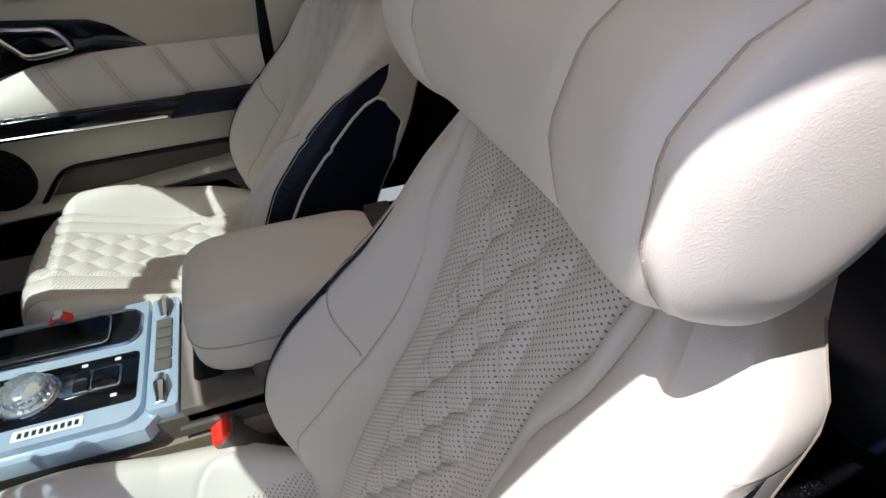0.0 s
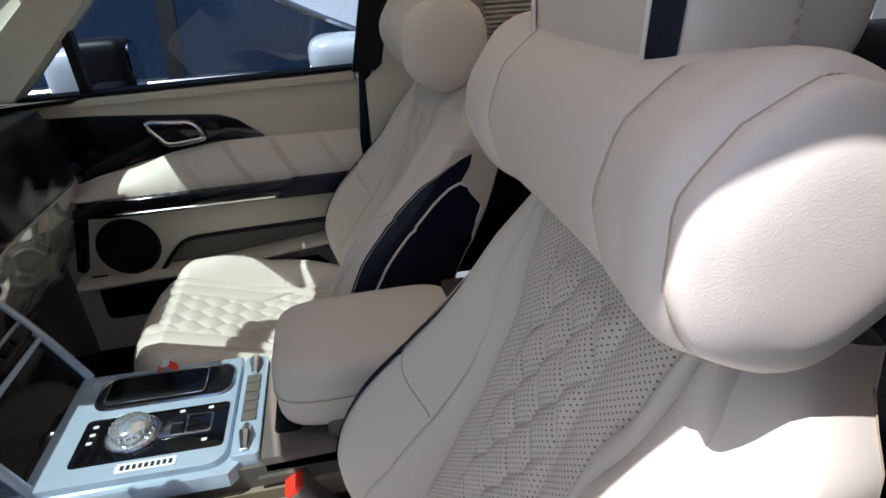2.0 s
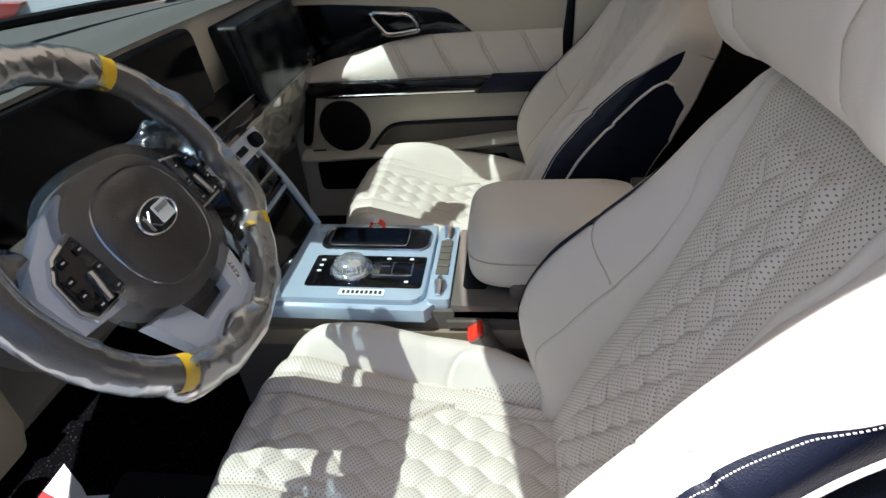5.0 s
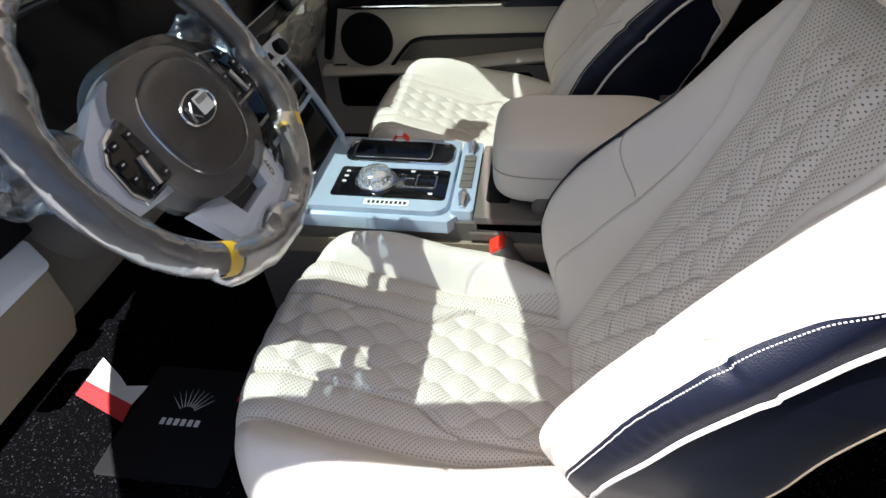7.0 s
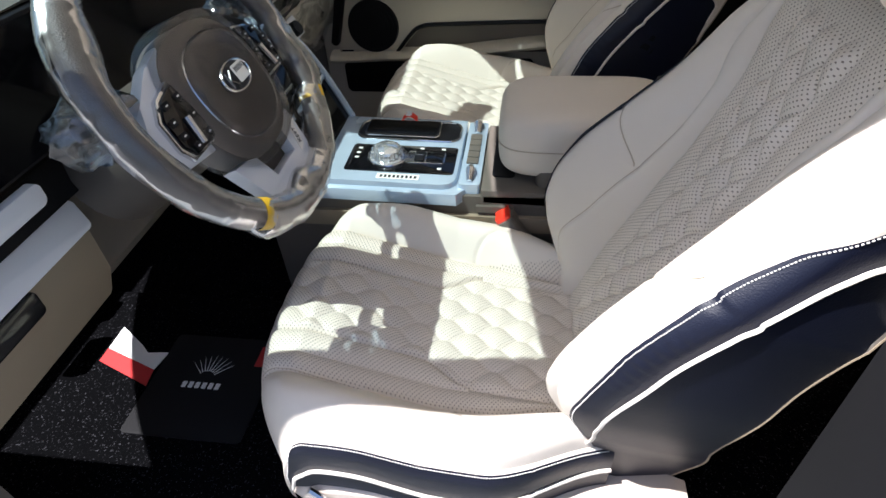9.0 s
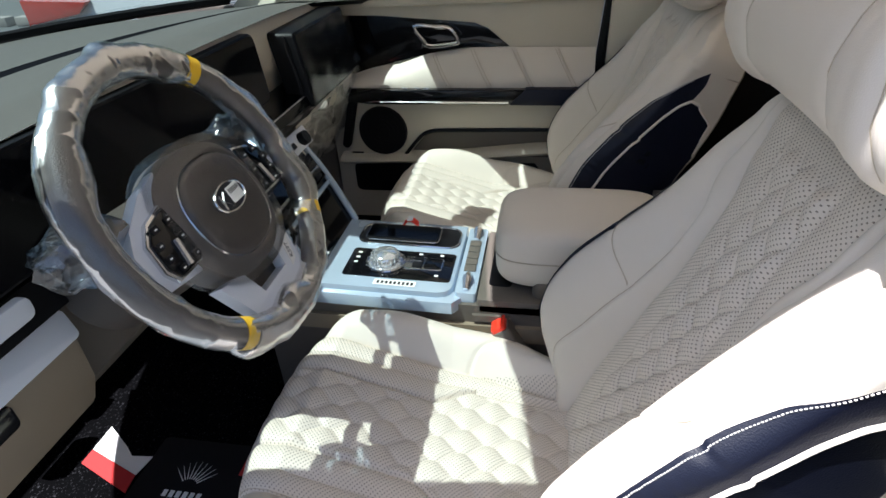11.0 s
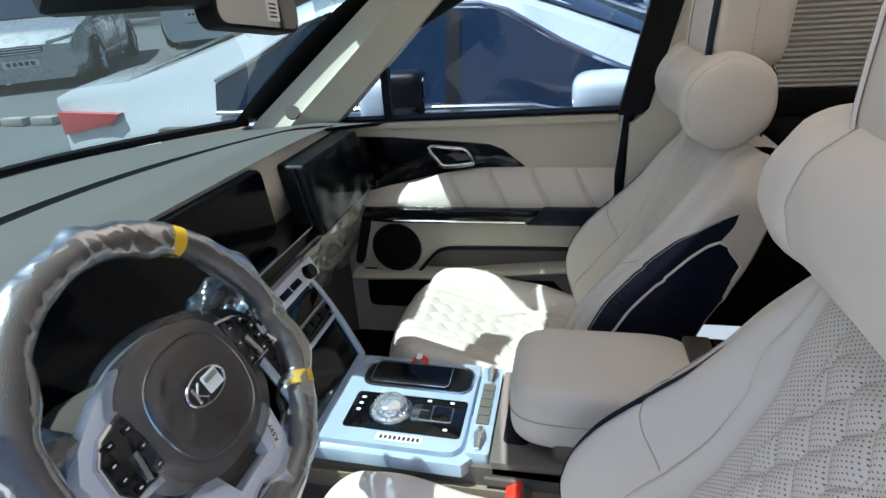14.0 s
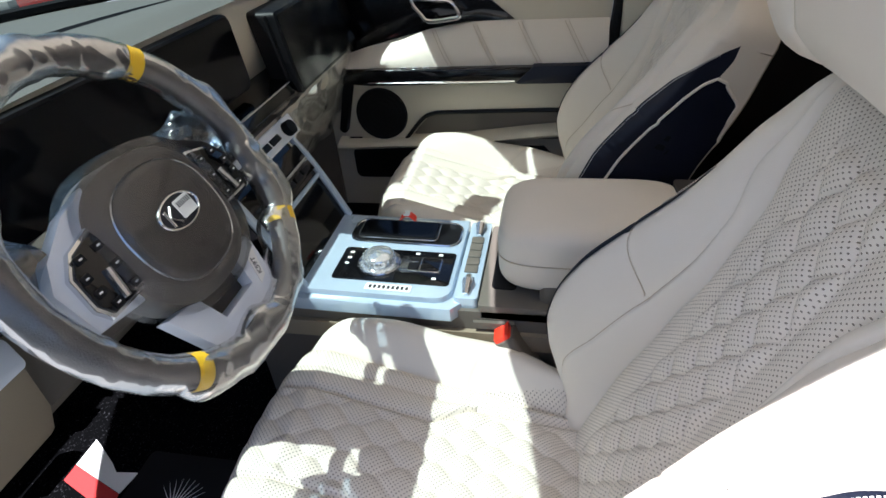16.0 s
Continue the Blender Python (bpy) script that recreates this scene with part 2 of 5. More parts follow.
def prism(poly, place, lo, hi, bevel=0.0, segs=2, bm=None):
    """A plate: outline poly of (a, b), raised from lo to hi, laid out by place(a, b, h)."""
    own = bm is None
    bm = bm or bmesh.new()
    bot = [bm.verts.new(place(a, b, lo)) for a, b in poly]
    top = [bm.verts.new(place(a, b, hi)) for a, b in poly]
    n = len(poly)
    f = [bm.faces.new(bot[::-1]), bm.faces.new(top)]
    f += [bm.faces.new((bot[i], bot[(i + 1) % n], top[(i + 1) % n], top[i])) for i in range(n)]
    bmesh.ops.recalc_face_normals(bm, faces=f)
    if bevel and own:
        edges = [e for e in f[1].edges]
        bmesh.ops.bevel(bm, geom=edges, offset=bevel, segments=segs, affect="EDGES", profile=0.6, clamp_overlap=True)
    return bm


def rounded(a0, b0, a1, b1, r, n=4):
    """A rectangle's outline with round corners."""
    out = []
    for ca, cb, s in ((a1 - r, b1 - r, 0), (a0 + r, b1 - r, 1), (a0 + r, b0 + r, 2), (a1 - r, b0 + r, 3)):
        for k in range(n + 1):
            t = math.pi / 2 * (s + k / n)
            out.append((ca + r * math.cos(t), cb + r * math.sin(t)))
    return out


def box(lo, hi, bevel=0.004, segs=2, bm=None):
    b2 = bmesh.new()
    bmesh.ops.create_cube(b2, size=1)
    s = [h - l for l, h in zip(lo, hi)]
    for v in b2.verts:
        v.co = Vector([l + (c + 0.5) * k for l, c, k in zip(lo, v.co, s)])
    if bevel:
        bmesh.ops.bevel(b2, geom=list(b2.edges), offset=min(bevel, min(s) * 0.45), segments=segs, affect="EDGES", profile=0.6)
    return b2


def puff(lo, hi, power=4.0, nu=24, nv=32, shape=None):
    """A padded block: a superellipsoid filling the box lo..hi."""
    c, h = [(a + b) / 2 for a, b in zip(lo, hi)], [(b - a) / 2 for a, b in zip(lo, hi)]
    e = 2 / power

    def sp(v):
        return math.copysign(abs(v) ** e, v)

    def f(u, v):
        a, b = math.pi * (u - 0.5), 2 * math.pi * v
        x, y, z = sp(math.cos(a)) * sp(math.cos(b)), sp(math.cos(a)) * sp(math.sin(b)), sp(math.sin(a))
        if shape:
            x, y, z = shape(x, y, z)
        return (c[0] + h[0] * x, c[1] + h[1] * y, c[2] + h[2] * z)

    bm = grid(f, nu, nv, close_v=True)
    bmesh.ops.remove_doubles(bm, verts=bm.verts, dist=1e-5)
    bmesh.ops.recalc_face_normals(bm, faces=bm.faces)
    return bm


def lerp(x, *knots):
    """A smooth curve through knots (x, y)."""
    if x <= knots[0][0]:
        return knots[0][1]
    for (a, p), (b, q) in zip(knots, knots[1:]):
        if x <= b:
            t = (x - a) / (b - a)
            return p + (q - p) * t * t * (3 - 2 * t)
    return knots[-1][1]


def glide(x, *knots):
    """A curve through knots (x, y) with no flat spots at the knots."""
    n = len(knots)
    if x <= knots[0][0]:
        return knots[0][1]
    if x >= knots[-1][0]:
        return knots[-1][1]
    sl = [(knots[k + 1][1] - knots[k][1]) / (knots[k + 1][0] - knots[k][0]) for k in range(n - 1)]
    tg = [0.0] + [2 * a * b / (a + b) if a * b > 0 else 0.0 for a, b in zip(sl, sl[1:])] + [sl[-1]]
    for k in range(n - 1):
        (a, p), (b, q) = knots[k], knots[k + 1]
        if x <= b:
            w = b - a
            t = (x - a) / w
            return (2 * t ** 3 - 3 * t * t + 1) * p + (t ** 3 - 2 * t * t + t) * w * tg[k] + (3 * t * t - 2 * t ** 3) * q + (t ** 3 - t * t) * w * tg[k + 1]


def line(x, *knots):
    """Straight pieces through knots (x, y)."""
    if x <= knots[0][0]:
        return knots[0][1]
    for (a, p), (b, q) in zip(knots, knots[1:]):
        if x <= b:
            return p + (q - p) * (x - a) / (b - a)
    return knots[-1][1]


def writing(name, body, size, m, material, parent):
    c = bpy.data.curves.new(name, "FONT")
    c.body, c.size, c.align_x, c.align_y, c.extrude = body, size, "CENTER", "CENTER", 0.0002
    ob = new(name, c)
    c.materials.append(material)
    ob.parent = parent
    ob.matrix_local = Matrix.Translation(-origin(parent)) @ m
    return ob


# ---- ground and car shell ----
def slope(y):
    return 0.066 * y


def ground():
    bm = grid(lambda u, v: ((u - 0.5) * 900, (v - 0.3) * 900, slope((v - 0.3) * 900) if (v - 0.3) * 900 < 40 else slope(40)), 60, 180)
    setting("ground", bm, ASPHALT, "weathered grey asphalt car park", "ground")


ground()


def shell():
    """Carpet, roof, pillars and glass of the minivan."""
    setting("floor", box((-1.35, -0.66, FLOOR - 0.05), (1.7, 0.78, FLOOR), 0.01), CARPET, "black carpeted car floor", "floor")
    # side sill and wall behind the second row
    setting("wall_back", box((1.7, -0.85, FLOOR - 0.05), (1.76, 0.85, 1.68), 0.01), PILLAR, "beige trim closing the cabin at the back", "wall")
    setting("wall_front", grid(lambda u, v: (-1.36, -0.8 + 1.6 * u, FLOOR - 0.05 + v * 0.72), 4, 4), BLACK, "black bulkhead under the dashboard", "wall")

    for s in (-1, 1):
        setting("wall_side", box((-1.38, 0.75 * s - 0.02, FLOOR - 0.05), (-0.79, 0.75 * s + 0.02, 1.07), 0.01), TAUPE, "taupe kick panel in the footwell", "wall")
    # added black wall: shuts out side light so the rear cabin stays dark
    setting("wall_side", box((0.30, -0.80, FLOOR - 0.05), (1.72, -0.75, 1.64), 0.01), BLACK, "black wall added to darken the cabin behind the driver", "wall")

    def roof(u, v):
        x = -0.50 + 2.26 * u
        y = (v - 0.5) * 2
        half = line(x, (-0.5, 0.69), (-0.3, 0.675), (-0.1, 0.667), (0.0, 0.674), (0.3, 0.685), (0.6, 0.80), (1.76, 0.82))
        return (x - 0.10 * (1 - y * y) * (1 - u), (half if y < 0 else 0.84) * y, line(x, (-0.5, 1.50), (0.0, 1.575), (0.6, 1.60), (1.76, 1.58)) + 0.05 * (1 - y * y))

    bm = grid(roof, 16, 12)
    bmesh.ops.solidify(bm, geom=list(bm.faces), thickness=0.03)
    setting("ceiling", bm, HEADLINER, "beige cloth headliner of the minivan", "ceiling")
    for s in (-1, 1):
        # A-pillar trim: a tapered bar with a soft section
        def pil(u, v, s=s):
            base_f, base_r = Vector((-1.06, 0.735 * s, 1.06)), Vector((-0.80, 0.715 * s, 1.04))
            top_f, top_r = Vector((-0.50, 0.655 * s, 1.48)), Vector((-0.30, 0.665 * s, 1.50))
            f, r = base_f.lerp(top_f, u), base_r.lerp(top_r, u)
            mid = f.lerp(r, 0.5) + Vector((0, -0.03 * s, 0.0))
            out_f, out_r = f + Vector((-0.02, (0.07 if s > 0 else 0.035) * s, 0.0)), r + Vector((0.0, (0.08 if s > 0 else 0.035) * s, 0.0))
            ring = [f, f.lerp(r, 0.25).lerp(mid, 0.7), mid, f.lerp(r, 0.75).lerp(mid, 0.7), r, out_r, out_f]
            return ring[int(round(v * 7)) % 7]

        bm = grid(pil, 10, 7, close_v=True)
        bmesh.ops.recalc_face_normals(bm, faces=bm.faces)
        p = setting("pillar", bm, PILLAR, "beige cloth-covered windscreen pillar", "pillar")
        if s > 0:
            # gusset added between pillar and header to keep sun off the door pad
            gus = grid(lambda u, v, s=s: Vector((-0.70, 0.665 * s, 1.40)).lerp(Vector((-0.52, 0.655 * s, 1.495)), v).lerp(Vector((-0.70 + 0.10 * v, (0.50 - 0.16 * v) * s, 1.452 + 0.068 * v)), u) + Vector((0, 0, 0.012 * math.sin(math.pi * u))), 8, 8)
            bmesh.ops.solidify(gus, geom=list(gus.faces), thickness=0.012)
            part("sun_block_corner", gus, PILLAR, p)
            # round tweeter grille near the foot of the pillar
            c, n = Vector((-0.872, 0.672, 1.121)), Vector((0.25, -0.9, 0.35)).normalized()
            a = n.orthogonal().normalized()
            b = n.cross(a)
            g = bmesh.new()
            bmesh.ops.create_cone(g, cap_ends=True, segments=28, radius1=0.021, radius2=0.019, depth=0.008)
            g.transform(Matrix.Translation(c) @ n.to_track_quat("Z", "Y").to_matrix().to_4x4())
            part("tweeter_grille", g, TAUPE, p)
        # B-pillar
        b0 = 0.055 if s > 0 else 0.095
        poly = [(b0, 0.45), (b0 + 0.005 + 0.01 * (s < 0), 1.06), *([(0.105, 1.10)] if s > 0 else []), (b0 + 0.10 + 0.04 * (s > 0), 1.5), (b0 + 0.24, 1.5), (b0 + 0.19, 1.06), (b0 + 0.20 + 0.25 * (s < 0), 0.45)]
        bm = prism(poly, lambda a, b, h, s=s: (a, h - s * max(0, b - 0.9) * 0.10, b), (0.70 if s > 0 else 0.745) * s, (0.80 if s > 0 else 0.83) * s, 0.012)
        bmesh.ops.recalc_face_normals(bm, faces=bm.faces)
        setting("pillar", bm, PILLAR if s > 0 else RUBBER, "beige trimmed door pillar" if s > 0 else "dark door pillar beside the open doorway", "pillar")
    rail = [(-0.52, 1.455), (0.16, 1.478), (1.76, 1.50), (1.76, 1.625), (0.60, 1.64), (0.0, 1.615), (-0.50, 1.54)]
    bm = prism(rail, lambda a, b, h: (a, h - 0.25 * (b - 1.455), b), 0.725, 0.86, 0.01)
    bmesh.ops.recalc_face_normals(bm, faces=bm.faces)
    setting("roof_rail", bm, PILLAR, "beige trimmed roof rail above the windows", "roof rail")
    # windscreen
    def ws(u, v):
        y = (v - 0.5) * 2
        half = 0.74 - 0.08 * u
        xb = -1.40 + 0.34 * y * y
        xt = -0.60 + 0.12 * y * y
        return (xb + (xt - xb) * u, half * y, 1.085 + (1.50 + 0.02 * (1 - y * y) - 1.085) * u + 0.03 * math.sin(math.pi * u))

    w = setting("window_1", grid(ws, 10, 16), WINDSHIELD, "green-tinted sloping windscreen", "window")
    edge = [ws(0.0, k / 24) for k in range(25)]
    part("window_seal", tube(edge, 0.013, 6), RUBBER, w)
    for v in (0.0, 1.0):
        part("frit_band", grid(lambda u, q, v=v: Vector(ws(u, v + (0.025 if v == 0 else -0.025) * q + (-0.05 if v == 0 else 0.05) * (1 - q))) - Vector((0, 0, 0.004)), 10, 1), BLACK, w)


shell()


# ---- seats ----
TH = radians(22)
UP, FWD = Vector((math.sin(TH), 0, math.cos(TH))), Vector((-math.cos(TH), 0, math.sin(TH)))
BACK0 = Vector((-0.035, 0, 0.57))
BACK_LEN = 0.60


def half_width(s):
    return glide(s, (-0.085, 0.150), (0.0, 0.164), (0.05, 0.184), (0.12, 0.205), (0.20, 0.212), (0.30, 0.204), (0.40, 0.190), (0.50, 0.182), (0.60, 0.150))


def bolster(s):
    """How far the outer edge of the backrest stands forward of its middle."""
    return glide(s, (-0.085, 0.006), (0.0, 0.028), (0.04, 0.060), (0.08, 0.094), (0.12, 0.114), (0.16, 0.119), (0.22, 0.112), (0.31, 0.080), (0.40, 0.044), (0.47, 0.024), (0.54, 0.002), (0.60, 0.0))


def insert_half(s):
    """Half the width of the perforated insert."""
    return lerp(s, (-0.05, 0.112), (0.11, 0.128), (0.23, 0.118), (0.33, 0.102), (0.43, 0.102), (0.50, 0.124), (0.60, 0.138))


def wave_half(s):
    """Where the wavy bolster seam runs."""
    return min(half_width(s) - 0.012, glide(s, (-0.05, 0.150), (0.04, 0.164), (0.14, 0.152), (0.245, 0.137), (0.34, 0.122), (0.40, 0.124), (0.48, 0.146), (0.60, 0.146)))


def quilt(a, b, la, lb):
    """Height, 0 to 1, of leather quilted in leaf-shaped cells: wavy stitch lines along a that touch in turn."""
    k = math.floor(2 * b / lb)
    c = lb / 4 * math.cos(2 * math.pi * a / la)
    edge = [lb * n / 2 + (c if n % 2 == 0 else -c) for n in (k - 1, k, k + 1, k + 2)]
    for lo, hi in zip(edge, edge[1:]):
        if lo <= b <= hi and hi - lo > 1e-6:
            r = (b - lo) / (hi - lo)
            return ((hi - lo) / lb) ** 0.9 * (4 * r * (1 - r)) ** 0.6
    return 0.0


def back_at(s, y):
    """A point of the backrest's face, y from the seat's middle."""
    W, hb = half_width(s), bolster(s)
    inner, wv = insert_half(s), wave_half(s)
    ay = abs(y)
    d = -0.007 * math.sin(math.pi * max(0.0, min(1, s / BACK_LEN))) - 0.002
    if ay > inner:
        t = (ay - inner) / max(1e-4, W - inner)
        d += hb * math.sin(min(t / 0.92, 1) * math.pi / 2) ** 1.1
        if ay < wv:
            d += 0.006 * math.sin(math.pi * (ay - inner) / (wv - inner))
        else:
            d += 0.005 * math.sin(math.pi * min(1, (ay - wv) / (W - wv)))
        if t > 0.86:
            k = (t - 0.86) / 0.14
            d -= 0.012 * (1 - math.sqrt(max(0, 1 - k * k)))
    qh = lerp(s, (0.10, 0.072), (0.30, 0.064), (0.46, 0.066), (0.54, 0.074))
    fade = lerp(s, (-0.02, 0.0), (0.01, 1.0), (0.52, 1.0), (0.545, 0.0))
    if ay < qh:
        d += 0.011 * quilt(s, y, 0.086, 0.0455) * fade * lerp(ay, (qh - 0.013, 1.0), (qh, 0.0))
    elif ay < inner:
        d += 0.004 * math.sin(math.pi * (ay - qh) / (inner - qh))
    d -= 0.004 * math.exp(-((ay - inner) / 0.003) ** 2)
    d -= 0.004 * math.exp(-((ay - wv) / 0.003) ** 2)
    # cross seam running up to the edge of the bolster
    cy = lerp(s, (0.235, wv), (0.335, W))
    if 0.245 < s < 0.335:
        d -= 0.003 * math.exp(-((ay - cy) / 0.004) ** 2)
    if s > 0.54:
        k = (s - 0.54) / 0.06
        d -= 0.035 * k * k
    return BACK0 + UP * s + FWD * d + Vector((0, y, 0))


def cush_z(x):
    return line(x, (-0.56, 0.615), (-0.50, 0.635), (-0.45, 0.640), (-0.38, 0.618), (-0.25, 0.578), (-0.02, 0.545))


def cush_quilt(x):
    """Half the width of the quilted field, which widens towards the backrest."""
    return lerp(x, (-0.275, 0.080), (-0.20, 0.118))


def cush_at(u, v):
    """A point of the seat cushion: u from the front lip to the rear, v across."""
    y = (v - 0.5) * 2
    W = (0.240 + 0.008 * math.sin(math.pi * u)) * lerp(u, (0.62, 1.0), (1.0, 0.74))
    yy = W * y
    front = -0.549 + 0.080 * abs(y) ** 2.8
    if u < 0.16:
        k = u / 0.16
        a = k * math.pi / 2
        x = front + 0.01 * (1 - math.sin(a)) + 0.06 * (1 - math.cos(a))
        z = cush_z(front + 0.06) - 0.13 * (1 - math.sin(a))
    else:
        k = (u - 0.16) / 0.84
        x = front + 0.06 + (0.02 - front - 0.06) * k
        z = cush_z(x)
    ay = abs(yy)
    lift = 0.052 * lerp(u, (0.0, 0.15), (0.34, 1.0))
    edge = lerp(x, (-0.22, 0.160), (-0.05, 0.135))
    if ay > edge:
        t = (ay - edge) / max(1e-4, W - edge)
        z += lift * math.sin(min(1, t / 0.6) * math.pi / 2) ** 1.2
        if t > 0.6:
            q = (t - 0.6) / 0.4
            z -= 0.042 * (1 - math.sqrt(max(0, 1 - q * q)))
    grow = lerp(u, (0.05, 0.0), (0.13, 1.0))
    qw = cush_quilt(x)
    if ay < qw:
        z += 0.0068 * quilt(x, yy, 0.082, 0.0465) * grow * lerp(ay, (qw - 0.010, 1.0), (qw, 0.0))
    elif ay < edge:
        # perforated ribs between the quilting and the bolster
        lo, hi = (qw, 0.124) if ay < 0.124 and qw < 0.118 else (max(qw, 0.124), edge)
        z += 0.007 * max(0.0, math.sin(math.pi * min(1.0, max(0.0, (ay - lo) / max(1e-4, hi - lo))))) ** 0.7 * grow
    z -= 0.004 * math.exp(-((ay - qw) / 0.003) ** 2) * grow
    z -= 0.003 * math.exp(-((ay - edge) / 0.003) ** 2) * grow
    # short curved seam across the bolster near the backrest
    if ay > edge:
        xs = -0.215 + 0.10 * ((ay - edge) / 0.08) ** 2
        z -= 0.003 * math.exp(-((x - xs) / 0.004) ** 2)
    return Vector((x, yy, z))


def seat(yc, label):
    e = thing("car_seat", (-0.2, yc, FLOOR), label, "car seat", "front seats")
    off = Vector((0, yc, 0))
    # cushion
    def cpick(u, v):
        ay = abs(v - 0.5) * 0.5
        return 1 if u > 0.09 and abs(cush_at(u, v).y) < 0.160 else 0

    cu = part("cushion", grid(lambda u, v: cush_at(u, v) + off, 190, 190, lambda u, v: (u * 0.62, v * 0.5), cpick), [CREAM, PERF], e, "quilted cream leather seat cushion", flip=True)
    # backrest
    def bpick(u, v):
        s = span(u)
        return 1 if abs(v - 0.5) * 2 * half_width(s) < insert_half(s) else 0

    LOW = -0.085

    def span(u):
        return LOW + (BACK_LEN - LOW) * u

    ba = part("backrest", grid(lambda u, v: back_at(span(u), (v - 0.5) * 2 * half_width(span(u))) + off, 300, 240, lambda u, v: (span(u), (v - 0.5) * 2 * half_width(span(u))), bpick), [CREAM, PERF], e, "quilted cream leather backrest")
    # sides of the backrest: cream fill, navy band, navy panel with pale piping
    def t_a(s):
        return glide(s, (-0.05, 0.05), (0.06, 0.06), (0.14, 0.09), (0.24, 0.055), (0.34, 0.03), (0.40, 0.06), (0.45, 0.20), (0.48, 0.36), (0.495, 0.47))

    def t_b(s):
        return max(t_a(s) + 0.004, glide(s, (-0.05, 0.055), (0.0, 0.11), (0.05, 0.20), (0.105, 0.27), (0.21, 0.29), (0.305, 0.28), (0.378, 0.31), (0.418, 0.39), (0.436, 0.50)))

    def t_c(s):
        return t_b(s) if s < 0.436 else max(t_a(s) + 0.001, glide(s, (0.436, 0.50), (0.47, 0.53), (0.495, 0.474)))

    def side_at(s, t, sg):
        E = back_at(s, half_width(s))
        depth = glide(s, (-0.085, 0.17), (0.05, 0.21), (0.15, 0.225), (0.30, 0.18), (0.45, 0.135), (0.55, 0.095), (0.60, 0.065))
        k = min(1.0, t / 0.20)
        bulge = glide(s, (0.0, 0.024), (0.20, 0.030), (0.36, 0.046), (0.52, 0.052)) * math.sqrt(max(0, 1 - (1 - k) ** 2)) - 0.030 * max(0, t - 0.3) ** 1.5
        bulge *= lerp(s, (0.52, 1.0), (0.60, 0.5))
        bulge += 0.0012 * math.sin(s * 430 + t * 25) * math.exp(-((s - 0.24) / 0.05) ** 2) * math.exp(-((t - 0.13) / 0.06) ** 2)
        p = E - FWD * depth * t
        p.y = (half_width(s) + bulge) * sg
        return p + off

    def rng(lo, hi, n):
        return [lo + (hi - lo) * k / n for k in range(n + 1)]

    for sg in (-1, 1):
        L, PT = 0.495, 0.436
        at_l, at_p, at_r = lambda u: LOW + (L - LOW) * u, lambda u: LOW + (PT - LOW) * u, lambda u: PT + (BACK_LEN - PT) * u
        part("side_band", grid(lambda u, v: side_at(at_l(u), t_a(at_l(u)) + (t_c(at_l(u)) - t_a(at_l(u))) * v, sg), 150, 12), NAVY, ba, "navy leather band", flip=sg < 0)

        def panel_end(s):
            return lerp(s, (0.30, 1.0), (0.40, 0.92), (PT, 0.62))

        part("side_panel", grid(lambda u, v: side_at(at_p(u), t_b(at_p(u)) + (panel_end(at_p(u)) - t_b(at_p(u))) * v, sg), 150, 28), NAVY, ba, "navy leather side panel", flip=sg < 0)
        part("side_fill", grid(lambda u, v: side_at(span(u), (t_a(span(u)) if span(u) < L else 1.0) * v, sg), 120, 10), CREAM, ba, flip=sg < 0)
        part("side_fill", grid(lambda u, v: side_at(PT + (L - PT) * u, t_c(PT + (L - PT) * u) + (1 - t_c(PT + (L - PT) * u)) * v, sg), 16, 8), CREAM, ba, flip=sg < 0)
        part("side_fill", grid(lambda u, v: side_at(0.30 + (PT - 0.30) * u, panel_end(0.30 + (PT - 0.30) * u) + (1 - panel_end(0.30 + (PT - 0.30) * u)) * v, sg), 16, 6), CREAM, ba, flip=sg < 0)
        if sg > 0:
            part("edge_band", grid(lambda u, v: back_at(0.03 + 0.41 * u, sg * (half_width(0.03 + 0.41 * u) - (1 - v) * glide(0.03 + 0.41 * u, (0.03, 0.004), (0.12, 0.011), (0.26, 0.020), (0.36, 0.018), (0.44, 0.0)))) + FWD * 0.002 + off, 100, 6), NAVY, ba, "navy leather band")
        if sg > 0:
            part("piping", tube([back_at(s, half_width(s) + 0.002) + FWD * 0.002 + off for s in rng(0.06, 0.45, 60)], 0.0018, 6), PIPING, ba, "pale piping")
        edge = [side_at(s, t_b(s), sg) + Vector((0, 0.003 * sg, 0)) + FWD * 0.002 for s in rng(LOW, PT, 110)]
        edge += [side_at(s, panel_end(s), sg) + Vector((0, 0.003 * sg, 0)) for s in rng(PT - 0.002, 0.37, 12)]
        part("piping", tube(edge, 0.0027, 6), PIPING, ba, "pale piping")
        part("rear_seam", tube([side_at(s, 1.0, sg) for s in rng(LOW, 0.575, 30)], 0.0014, 6), TAN, ba)
        # stitches along the navy band's front edge
        bm = bmesh.new()
        for s in rng(LOW + 0.02, 0.47, 170):
            a, b = side_at(s, t_a(s) + 0.018, sg), side_at(s + 0.0018, t_a(s + 0.0018) + 0.018, sg)
            tube([a + Vector((0, 0.0008 * sg, 0)) + FWD * 0.0006, b + Vector((0, 0.0008 * sg, 0)) + FWD * 0.0006], 0.0008, 4, bm=bm)
        tagged(part("stitching", bm, THREAD, ba, "white stitching"), kind="stuff")
        # wavy seam, cross seam and insert seam on the bolster
        part("seam", tube([back_at(s, sg * wave_half(s)) + off for s in rng(-0.03, 0.56, 80)], 0.0011, 5), SEAM, ba)
